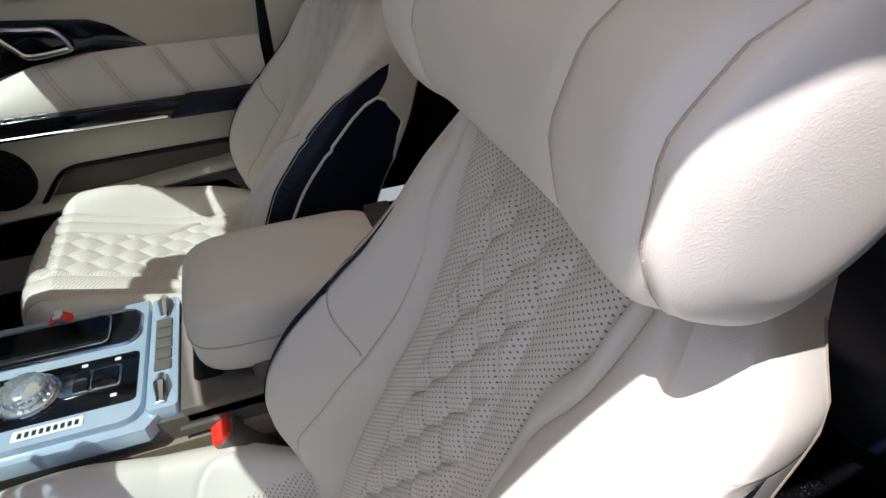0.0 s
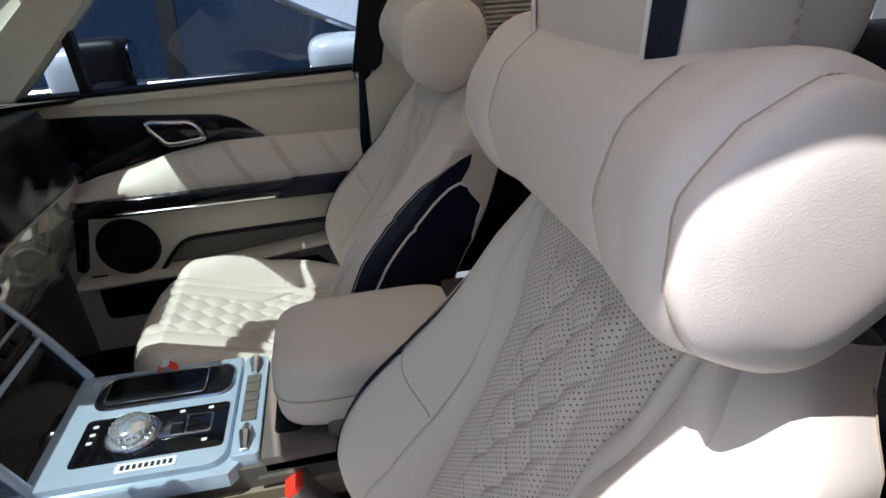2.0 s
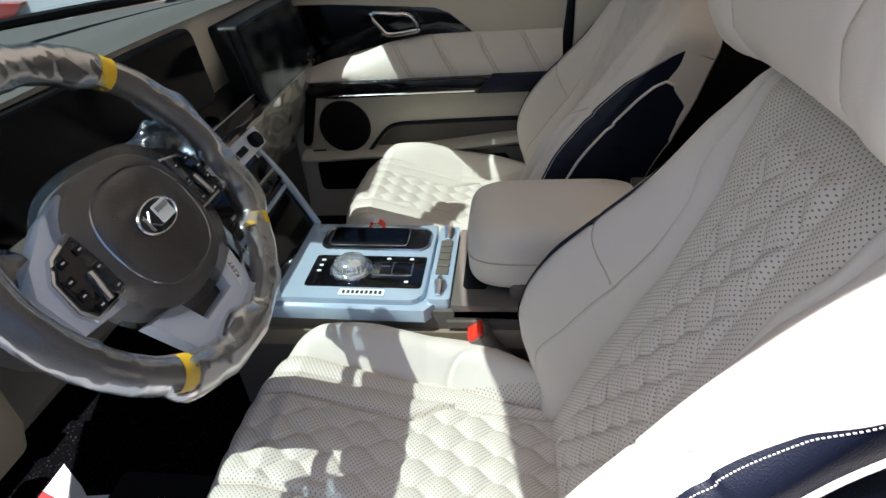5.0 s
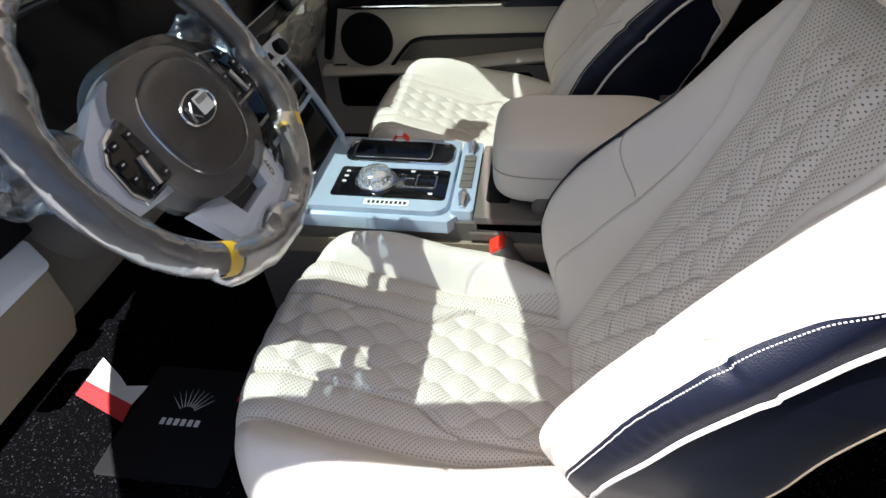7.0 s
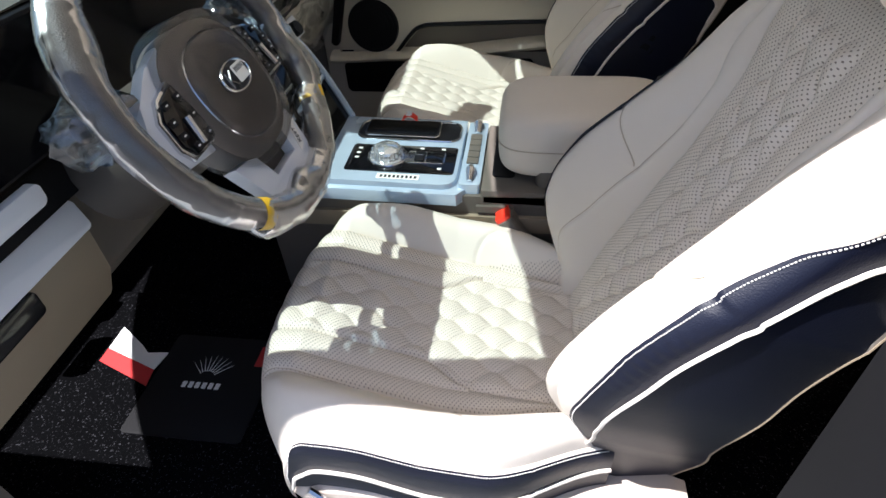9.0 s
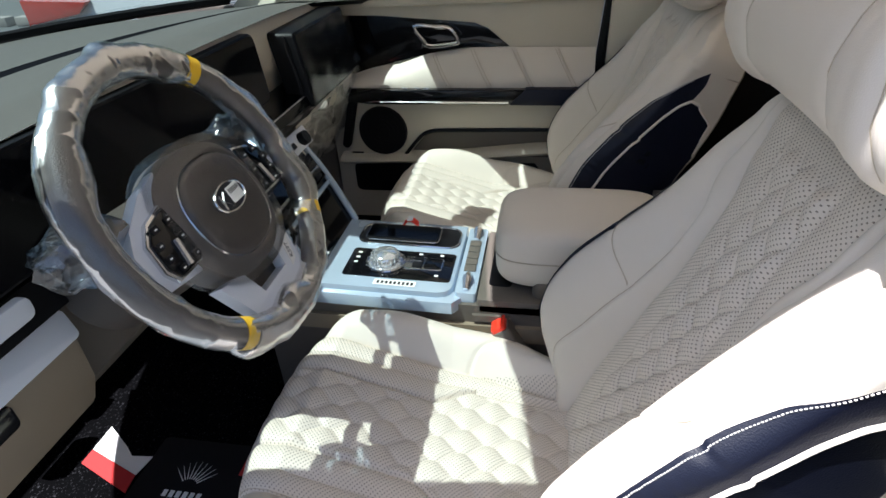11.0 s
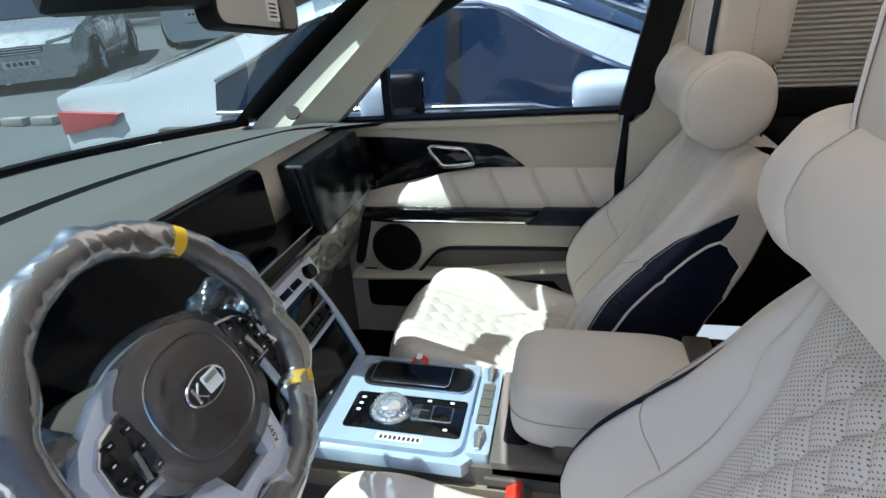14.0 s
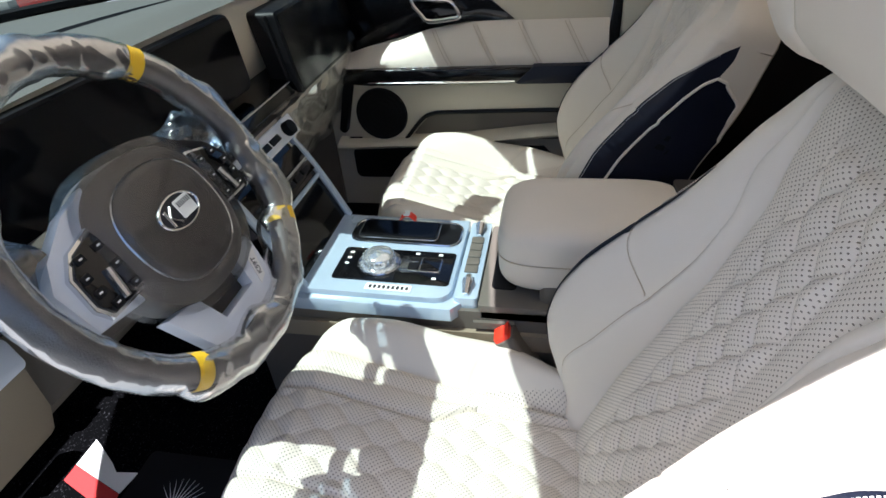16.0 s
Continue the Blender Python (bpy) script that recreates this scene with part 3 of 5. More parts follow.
        part("seam", tube([back_at(s, sg * lerp(s, (0.235, wave_half(s)), (0.335, half_width(s)))) + off for s in rng(0.245, 0.334, 24)], 0.0011, 5), SEAM, ba)
        part("seam", tube([back_at(s, sg * insert_half(s)) + off for s in rng(-0.03, 0.56, 80)], 0.0008, 5), SEAM, ba)
        # cushion side: navy band and panel with piping
        def cs(u, t, sg=sg):
            p = cush_at(u, 1.0)
            k = min(1.0, t / 0.25)
            y = p.y + 0.014 * math.sqrt(max(0, 1 - (1 - k) ** 2)) - 0.010 * t
            return Vector((p.x, sg * y, p.z - 0.125 * t * lerp(u, (0.0, 0.3), (0.14, 1.0)))) + off

        def cu_a(u):
            return lerp(u, (0.03, 0.96), (0.07, 0.40), (0.13, 0.04), (0.9, 0.02))

        def cu_b(u):
            return max(cu_a(u) + 0.01, lerp(u, (0.05, 0.99), (0.10, 0.66), (0.2, 0.58), (0.55, 0.66), (0.98, 0.40)))

        at_u = lambda u: 0.03 + 0.95 * u
        part("cushion_fill", grid(lambda u, v: cs(0.98 * u, (cu_a(0.98 * u) if 0.98 * u > 0.03 else 1.0) * v), 60, 8), CREAM, cu, flip=sg > 0)
        part("cushion_band", grid(lambda u, v: cs(at_u(u), cu_a(at_u(u)) + (cu_b(at_u(u)) - cu_a(at_u(u))) * v), 60, 8), NAVY, cu, "navy leather band", flip=sg > 0)
        part("cushion_panel", grid(lambda u, v: cs(at_u(u), cu_b(at_u(u)) + (1 - cu_b(at_u(u))) * v), 60, 6), NAVY, cu, "navy leather side panel", flip=sg > 0)
        part("piping", tube([cs(u, cu_b(u)) + Vector((0, 0.002 * sg, 0)) for u in rng(0.045, 0.98, 60)], 0.0032, 6), PIPING, cu, "pale piping")
        bm = bmesh.new()
        for u in rng(0.05, 0.96, 120):
            tube([cs(u, cu_a(u) + 0.02) + Vector((0, 0.0012 * sg, 0.0006)), cs(u + 0.004, cu_a(u + 0.004) + 0.02) + Vector((0, 0.0012 * sg, 0.0006))], 0.0009, 4, bm=bm)
        tagged(part("stitching", bm, THREAD, cu, "white stitching"), kind="stuff")
        part("seam", tube([cush_at(u, 0.5 + sg * 0.160 / (2 * 0.248)) + off for u in rng(0.10, 0.60, 40)], 0.0008, 5), SEAM, cu)
    # back shell
    def shell_at(u, v):
        s = span(u)
        a, b = side_at(s, 1.0, -1), side_at(s, 1.0, 1)
        p = a.lerp(b, v)
        return p - FWD * 0.03 * math.sin(math.pi * v)

    part("back_shell", grid(shell_at, 20, 12), SHELL, e, "cream moulded back of the seat", flip=True)
    tops = grid(lambda u, v: (back_at(BACK_LEN, (v - 0.5) * 2 * half_width(BACK_LEN)) + off).lerp(shell_at(1.0, v), u) + UP * 0.012 * math.sin(math.pi * u), 8, 24)
    part("shoulder", tops, CREAM, e)
    # plastic base shields with a lever
    prof = [(-0.455, 0.462), (-0.38, 0.470), (-0.08, 0.450), (0.10, 0.455), (0.13, 0.44), (0.12, 0.41), (-0.44, 0.40), (-0.47, 0.45)]
    for sg in (-1, 1):
        bm = prism(prof, lambda a, b, h: (a, h, b), yc + sg * 0.16, yc + sg * 0.245, 0.014, 3)
        bmesh.ops.recalc_face_normals(bm, faces=bm.faces)
        sh = part("base_shield", bm, SHELL, e, "cream plastic seat base cover")
        part("lever", tube([(-0.43, yc + sg * 0.25, 0.47), (-0.40, yc + sg * 0.255, 0.445), (-0.37, yc + sg * 0.255, 0.43)], [0.006, 0.006, 0.004], 8), CHROME, sh)
    part("seat_frame", box((-0.46, yc - 0.15, FLOOR), (0.08, yc + 0.15, 0.50), 0.01), BLACK, e)
    # headrest
    def hshape(x, y, z):
        return (x + 0.10 * z, y * (1 - 0.06 * max(0, z)), z)

    hr = part("headrest", puff((0.150, yc - 0.122, 1.238), (0.285, yc + 0.122, 1.47), 7.0, 40, 56, hshape), CREAM, e, "cream leather headrest with navy stripes")
    for sg in (-1, 1):
        def stripe(u, v, sg=sg):
            a = math.pi * (0.06 + 0.88 * u) - math.pi / 2
            e7 = 2 / 7
            ca, sa = abs(math.cos(a)) ** e7, math.copysign(abs(math.sin(a)) ** e7, math.sin(a))
            yk = 0.76 + 0.18 * v
            x = -ca * (1 - yk ** 7) ** (1 / 7) + 0.10 * sa
            return (0.2175 + 0.0705 * x, yc + sg * 0.122 * ca * yk * (1 - 0.06 * max(0, sa)), 1.354 + 0.1175 * sa)

        part("stripe", grid(stripe, 40, 4), NAVY, hr, "navy leather stripe", flip=sg < 0)
        part("piping", tube([stripe(k / 40, 0.0) for k in range(41)], 0.0022, 5), PIPING, hr)
        st = bmesh.new()
        for k in range(26):
            z = 1.25 + 0.205 * k / 26
            tube([(0.217 + 0.03 * (z - 1.354), yc + sg * 0.1225, z), (0.217, yc + sg * 0.1225, z + 0.0045)], 0.0011, 4, bm=st)
        tagged(part("stitching", st, SEAM, hr), kind="stuff")
        part("post", tube(smooth_path([(0.262, yc + sg * 0.063, 1.06), (0.272, yc + sg * 0.063, 1.17), (0.276, yc + sg * 0.063, 1.22), (0.262, yc + sg * 0.063, 1.25)], 5), 0.006, 10), CHROME, hr, "chrome headrest post")
    return e


seat(-0.385, "driver's cream quilted leather seat with navy sides")
passenger = seat(0.415, "passenger's cream quilted leather seat, half sunlit")


def neck_pillow(yc, label, far=1.0):
    e = thing("neck_pillow", (0.165, yc, 1.09), label, "pillow", "neck pillows")

    def f(u, v):
        # profile along the axis: bone shape with full ends
        a = (u - 0.5) * 2
        L = 0.200
        y = L * math.sin(a * math.pi / 2)
        r = line(abs(a), (0.0, 0.081), (0.25, 0.082), (0.45, 0.087), (0.62, 0.089), (0.80, 0.077), (0.92, 0.050), (1.0, 0.0))
        r *= 1 + 0.018 * math.sin(6 * 2 * math.pi * v + 3 * a) * (abs(a) > 0.5)
        for sm in (0.36, 0.70):
            r -= 0.0025 * abs(math.sin(11 * math.pi * v + 5 * sm)) * math.exp(-((abs(a) - sm) / 0.07) ** 2)
            r -= 0.004 * math.exp(-((abs(a) - sm) / 0.02) ** 2)
        t = 2 * math.pi * v
        return (0.175 + r * math.cos(t) * 0.90, yc + y, 1.194 + r * math.sin(t) * 0.94)

    bm = grid(f, 72, 48, close_v=True)
    bmesh.ops.remove_doubles(bm, verts=bm.verts, dist=1e-5)
    bmesh.ops.recalc_face_normals(bm, faces=bm.faces)
    part("cover", bm, PILLOW, e)
    for sg in (-1, 1):
        for a in (0.36, 0.70):
            ring = [Vector(f(0.5 + sg * a / 2, k / 48)) for k in range(48)]
            c = sum(ring, Vector()) / 48
            part("seam", tube([c + (p - c) * 1.004 for p in ring], 0.0012, 5, closed=True), SEAM, e)
        bm = bmesh.new()
        for k in range(0, 96):
            p, q = Vector(f(0.5 + sg * 0.352, k / 96)), Vector(f(0.5 + sg * 0.352, (k + 0.55) / 96))
            c2 = Vector((0.175, p.y, 1.194))
            tube([c2 + (p - c2) * 1.006, c2 + (q - c2) * 1.006], 0.0010, 4, bm=bm)
        tagged(part("stitching", bm, SEAM, e, "brown stitching"), kind="stuff")
    part("strap", tube([(0.24, yc, 1.22), (0.28, yc, 1.25), (0.29, yc, 1.30)], 0.006, 6), NAVY, e)


neck_pillow(-0.405, "plump cream leather neck pillow on the driver's seat")
neck_pillow(0.405, "plump cream leather neck pillow on the passenger's seat")


# ---- steering wheel ----
WC, WN = Vector((-0.495, -0.412, 1.023)), Vector((0.881, 0, 0.473)).normalized()
WR, WU = Vector((0, 1, 0)), Vector((-0.473, 0, 0.881)).normalized()


def wp(a, b, h=0.0):
    """A point of the wheel's plane: right, up, and proud towards the driver."""
    return WC + WR * a + WU * b + WN * h


def steering_wheel():
    e = thing("steering_wheel", WC, "taupe leather steering wheel wrapped in clear plastic film", "steering wheel")
    ring = [wp(0.175 * math.sin(t), 0.175 * math.cos(t)) for t in [2 * math.pi * k / 72 for k in range(72)]]
    rim = part("rim", tube(ring, 0.0165, 14, True), WHEELSKIN, e, "taupe leather rim")

    def wrap(u, v):
        t, q = 2 * math.pi * u, 2 * math.pi * v
        a, b = 0.175 * math.sin(t), 0.175 * math.cos(t)
        n1 = noise.noise((a * 16, b * 16, 0.5 * math.sin(q) + 3))
        n2 = noise.noise((a * 60 + 0.6 * math.cos(q), b * 60, 0.6 * math.sin(q)))
        n3 = noise.noise((a * 26 + 5, b * 26, 1.3 * math.sin(q)))
        r = 0.0190 + 0.0014 * n1 + 0.0005 * max(0, 1 - abs(n2) * 5) + 0.0010 * max(0, 1 - abs(n3) * 6)
        inward, outward = max(0, -math.cos(q)), max(0, math.cos(q))
        r += 0.045 * inward ** 2 * max(0, noise.noise((2.6 * math.sin(t) + 7, 2.6 * math.cos(t), 0.5)))
        r += 0.020 * outward ** 3 * max(0, noise.noise((3.5 * math.sin(t) + 2, 3.5 * math.cos(t), 4.5)))
        return wp((0.175 + r * math.cos(q)) * math.sin(t), (0.175 + r * math.cos(q)) * math.cos(t), r * math.sin(q))

    part("film", grid(wrap, 360, 36, close_v=True), FILM, rim, "crinkled clear plastic film")
    for deg in (39, 127, 219):
        t = radians(deg)
        tape = [wp((0.175 + 0.0195 * math.cos(q)) * math.sin(t), (0.175 + 0.0195 * math.cos(q)) * math.cos(t), 0.0195 * math.sin(q)) for q in [math.pi * (-0.15 + 1.3 * k / 12) for k in range(13)]]
        tang = WR * math.cos(t) - WU * math.sin(t)
        part("tape", grid(lambda u, v: tape[int(round(u * 12))] + tang * (v - 0.5) * 0.017, 12, 2), YELLOW, rim, "yellow tape tab")
    def hp(a, b, h=0.0):
        return wp(a, b - 0.014, h - 0.018)

    # airbag cover: soft round shield
    def hub(u, v):
        t = 2 * math.pi * v
        r = u
        a = 0.094 * math.copysign(abs(math.sin(t)) ** 0.8, math.sin(t)) * r
        b = (0.080 if math.cos(t) > 0 else 0.092) * math.copysign(abs(math.cos(t)) ** 0.85, math.cos(t)) * r
        h = 0.034 - 0.05 * max(0, r - 0.72) ** 1.5 / 0.28 ** 0.5 - 0.006 * r * r - 0.003 * math.exp(-((r - 0.73) / 0.025) ** 2)
        return hp(a, b, h if r < 0.999 else h - 0.03)

    hubm = part("airbag_cover", grid(hub, 24, 56, close_v=True), WHEELSKIN, e, "taupe airbag cover", flip=True)
    loop = [Vector(hub(0.73, k / 56)) + WN * 0.001 for k in range(56)]
    part("trim_ring", tube(loop, 0.0016, 6, True), CHROME, hubm)
    em = prism([(0.030 * math.cos(t), 0.017 * math.sin(t) + 0.002) for t in [2 * math.pi * k / 32 for k in range(32)]], hp, 0.034, 0.0385, 0.002)
    em = part("emblem", em, INK, e, "dark oval emblem with a chrome rim")
    part("emblem_ring", tube([hp(0.030 * math.cos(t), 0.017 * math.sin(t) + 0.002, 0.0385) for t in [2 * math.pi * k / 32 for k in range(32)]], 0.0016, 6, True), CHROME, em)
    for a, b, c, d in ((-0.019, -0.008, -0.019, 0.011), (-0.018, 0.001, -0.008, 0.011), (-0.018, 0.002, -0.007, -0.008)):
        part("emblem_bar", tube([hp(a, b, 0.0392), hp(c, d, 0.0392)], 0.0016, 5), CHROME, em)
    st = part("sticker", prism(rounded(-0.003, -0.008, 0.022, 0.013, 0.002), hp, 0.0398, 0.0404), WHITE, em, "white barcode sticker", smooth=False)
    for k in range(7):
        part("bar", prism([(0.0005 + k * 0.003, 0.004), (0.0020 + k * 0.003, 0.004), (0.0020 + k * 0.003, 0.010), (0.0005 + k * 0.003, 0.010)], hp, 0.0405, 0.0408), INK, em, smooth=False)
    # side spokes with switch pods
    for s in (-1, 1):
        spoke = [(s * 0.045, 0.074), (s * 0.085, 0.064), (s * 0.128, 0.040), (s * 0.146, 0.016), (s * 0.142, -0.034), (s * 0.085, -0.042), (s * 0.070, 0.03)]
        part("spoke", prism(spoke, hp, -0.004, 0.014, 0.005), WHITEFILM if s < 0 else BLACK, e, "white-filmed spoke trim" if s < 0 else "")
        pod_edge = [(s * 0.080, 0.044), (s * 0.112, 0.036), (s * 0.130, 0.018), (s * 0.134, -0.016), (s * 0.126, -0.032), (s * 0.080, -0.032), (s * 0.076, 0.0)]
        part("pod_frame", prism(pod_edge, hp, 0.012, 0.021, 0.003), CHROME, e, "chrome-edged switch pod")
        pod = part("switch_pod", prism([(a + (s * 0.104 - a) * 0.11, b + (0.004 - b) * 0.11) for a, b in pod_edge], hp, 0.020, 0.025, 0.002), PIANO, e, "glossy black switch pod")
        part("rocker", tube([hp(s * 0.100, 0.006, 0.027), hp(s * 0.106, -0.024, 0.027)], 0.004, 8), CHROME, pod, "chrome rocker")
        for a, b in ((0.089, 0.026), (0.088, 0.004), (0.088, -0.020), (0.112, 0.026), (0.121, 0.010), (0.122, -0.006), (0.116, -0.022)):
            part("button", prism(rounded(s * a - 0.005, b - 0.004, s * a + 0.005, b + 0.004, 0.001), hp, 0.0245, 0.027, 0.0006), BLACK, pod)
            part("mark", prism(rounded(s * a - 0.002, b - 0.0008, s * a + 0.002, b + 0.0008, 0.0003), hp, 0.0271, 0.0274), WHITE, pod, smooth=False)
    def hub_film(u, v):
        t = 2 * math.pi * v
        p = Vector(hub(0.999 * u if u < 0.99 else 0.999, v))
        fold = max(0, 1 - abs(noise.noise((3.2 * u * math.sin(t) + 4, 3.2 * u * math.cos(t), 1.7))) * 7)
        return p + WN * (0.0045 + 0.0035 * fold * u + 0.010 * max(0, u - 0.85)) + (WR * math.sin(t) + WU * math.cos(t)) * 0.010 * max(0, u - 0.8) / 0.2

    part("film", grid(hub_film, 30, 80, close_v=True), FILM, hubm, "crinkled clear plastic film", flip=True)
    # lower double spoke, white film over the trim
    U = [(-0.088, -0.084), (-0.068, -0.140), (-0.048, -0.158), (0.048, -0.158), (0.068, -0.140), (0.078, -0.088), (0.036, -0.092), (0.030, -0.130), (-0.030, -0.130), (-0.042, -0.092)]
    low = part("lower_spoke", prism(U, wp, -0.022, -0.004, 0.005), WHITEFILM, e, "lower spoke under white film")
    sk = part("sticker", prism([(0.040, -0.140), (0.054, -0.136), (0.066, -0.104), (0.050, -0.104)], wp, -0.0035, -0.0030), WHITE, low, smooth=False)
    mt = Matrix((WR.to_4d(), WU.to_4d(), WN.to_4d(), (0, 0, 0, 0))).transposed()
    mt.col[3] = (*wp(0.0525, -0.121, -0.0027), 1)
    for r in range(4):
        mt[3][r] = 1 if r == 3 else 0
    writing("code", "K59T", 0.010, mt @ pose(0, 0, 0, 0, 0, 72), INK, low)
    part("lower_web", prism([(-0.046, -0.084), (-0.034, -0.134), (0.034, -0.134), (0.040, -0.084)], wp, -0.045, -0.024), COLUMN, e)
    # column shroud and stalks
    sh = part("column_shroud", tube([wp(0, -0.01, -0.03), wp(0, -0.02, -0.10), wp(0, -0.03, -0.24)], [0.058, 0.066, 0.075], 20), COLUMN, e, "taupe column shroud")
    for s in (-1, 1):
        k = part("stalk", tube([wp(s * 0.05, 0.012, -0.055), wp(s * 0.12, 0.03, -0.05), wp(s * 0.165, 0.04, -0.045)], [0.008, 0.009, 0.012], 10), BLACK, e, "column stalk in a plastic bag")
        part("bag", puff(tuple(wp(s * 0.155, 0.035, -0.04) - Vector((0.035, 0.045, 0.032))), tuple(wp(s * 0.155, 0.035, -0.04) + Vector((0.035, 0.045, 0.032))), 2.4, 14, 18, lambda x, y, z: tuple(c * (1 + 0.35 * noise.noise((x * 2.1, y * 2.3, z * 2.2))) for c in (x, y, z))), BAG, k, "crumpled clear plastic bag")
    return e


steering_wheel()


# ---- dashboard ----
def dash_front(y):
    return -1.39 + 0.36 * y * y / 0.55


def groove_x(y):
    return -1.045 + 0.55 * max(0, y + 0.1) ** 2 + 0.25 * min(0, y + 0.1) ** 2


def dash_z(x, y):
    return line(x, (-1.4, 1.075), (-1.2, 1.085), (-0.95, 1.10), (-0.80, 1.115), (-0.735, 1.108)) - 0.03 * abs(y / 0.72) ** 3


def dashboard():
    e = thing("dashboard", (-0.95, 0, 0.72), "grey-beige dashboard with a wide black display", "dashboard")

    def rear(y):
        return -0.735 - 0.03 * max(0, y - 0.2)

    part("dash_rear_top", grid(lambda u, v: (lambda y: (lambda x: (x, y, dash_z(x, y)))(groove_x(y) + 0.048 + (rear(y) - groove_x(y) - 0.035) * u))(-0.74 + 1.48 * v), 12, 40), DASHTOP, e, flip=True)
    part("dash_front_top", grid(lambda u, v: (lambda y: (lambda x: (x, y, dash_z(x, y)))(dash_front(y) + (groove_x(y) - dash_front(y)) * u))(-0.74 + 1.48 * v), 12, 40), DASHTOP, e, flip=True)
    part("defroster_strip", grid(lambda u, v: (lambda y: (lambda x: (x, y, dash_z(x, y) - 0.012 * math.sin(math.pi * u)))(groove_x(y) + 0.048 * u))(-0.74 + 1.48 * v), 6, 40), BLACK, e, "dark recessed defroster strip", flip=True)
    # face of the dash below its top edge
    part("dash_face", grid(lambda u, v: (lambda y: (rear(y) + 0.02 * math.sin(math.pi * u) - 0.02 * u, y, dash_z(rear(y), y) + (0.93 - dash_z(rear(y), y)) * u))(-0.74 + 1.48 * v), 8, 30), TRIM, e, flip=True)
    # wide display with bezel
    P = lambda a, b, h: (-0.722 + h - 0.10 * (b - 1.03), a, b)
    di = part("display", prism(rounded(-0.66, 0.955, 0.178, 1.098, 0.02, 6), P, 0.0, 0.018, 0.004), BLACK, e, "wide black display panel")
    part("display_glass", prism(rounded(-0.655, 0.960, 0.173, 1.093, 0.017, 6), P, 0.0185, 0.0195), SCREEN, di, "glossy dark display glass", smooth=False)
    # black shelf below the display, running across
    sh = [(-0.74, 0.945), (-0.655, 0.935), (-0.645, 0.915), (-0.665, 0.885), (-0.74, 0.87)]
    part("shelf", prism(sh, lambda a, b, h: (a - 0.02 * max(0, h - 0.2), h, b), -0.30, 0.70), PIANO, e, "glossy black trim strip")
    part("shelf_line", tube([(-0.655, -0.05, 0.937), (-0.660, 0.30, 0.937), (-0.668, 0.66, 0.937)], 0.003, 6), CHROME, e)
    # film-wrapped glovebox
    part("glovebox", grid(lambda u, v: (-0.665 - 0.02 * v - 0.11 * u ** 1.6 + 0.008 * noise.noise((u * 7, v * 9, 0)), 0.20 + 0.50 * v, 0.885 - 0.24 * u), 16, 20), TRIM, e, "cream glovebox lid", flip=True)
    part("film", grid(lambda u, v: (-0.655 - 0.02 * v - 0.11 * u ** 1.6 + 0.022 * noise.noise((u * 5, v * 6, 3.0)), 0.20 + 0.50 * v, 0.885 - 0.245 * u), 24, 30), SHEET, e, "crinkled plastic film", flip=True)
    # lower dash on the driver's side
    lp = [(-0.80, 0.90), (-0.735, 0.90), (-0.715, 0.84), (-0.715, 0.76), (-0.735, 0.712), (-0.80, 0.705)]
    part("knee_panel", prism(lp, lambda a, b, h: (a, h, b), -0.76, -0.475, 0.01), TAN, e, "tan lower dash panel")
    part("knee_panel", prism([(-0.86, 0.90), (-0.80, 0.90), (-0.775, 0.82), (-0.745, 0.735), (-0.76, 0.712), (-0.86, 0.70)], lambda a, b, h: (a, h, b), -0.475, -0.16, 0.01), TAUPE, e, "taupe panel under the column")
    part("trim_strip", prism(rounded(-0.75, 0.838, -0.478, 0.882, 0.008), lambda a, b, h: (-0.722 + h - 0.28 * (b - 0.86), a, b), 0.0, 0.012, 0.003), WHITEFILM, e, "trim strip under white film")
    part("switch_plate", prism(rounded(-0.75, 0.80, -0.60, 0.836, 0.008), lambda a, b, h: (-0.712 + h, a, b), 0.0, 0.008, 0.003), PIANO, e)
    part("cluster_surround", prism([(-0.84, 0.94), (-0.715, 0.94), (-0.69, 0.90), (-0.72, 0.885), (-0.84, 0.885)], lambda a, b, h: (a, h, b), -0.76, -0.30, 0.008), BLACK, e)
    part("upper_trim", prism(rounded(-0.75, 0.915, -0.53, 0.945, 0.01), lambda a, b, h: (-0.70 + h, a, b), 0.0, 0.012, 0.003), WHITEFILM, e)
    # box-shaped second screen in film on the passenger's side
    Q = lambda a, b, h: (-0.675 + h - 0.16 * (b - 0.98) - 0.02 * (a - 0.3), a, b)
    sc = thing("passenger_screen", (-0.68, 0.45, 0.90), "black boxy screen in clear film on the dash", "screen")
    part("housing", prism(rounded(0.275, 0.905, 0.64, 1.075, 0.012), Q, -0.04, 0.022, 0.006), BLACK, sc)
    part("screen_glass", prism(rounded(0.285, 0.912, 0.632, 1.068, 0.008), Q, 0.0225, 0.0235), SCREEN, sc, smooth=False)
    part("film", grid(lambda u, v: Vector(Q(0.27 + 0.375 * u, 0.90 + 0.18 * v, 0.028 + 0.008 * noise.noise((u * 6, v * 4, 5.0)))), 24, 14), SHEET, sc)
    part("chrome_edge", tube([Q(0.274, 0.912, 0.0), Q(0.274, 1.068, 0.0)], 0.004, 8), BLACK, sc)
    return e


dashboard()


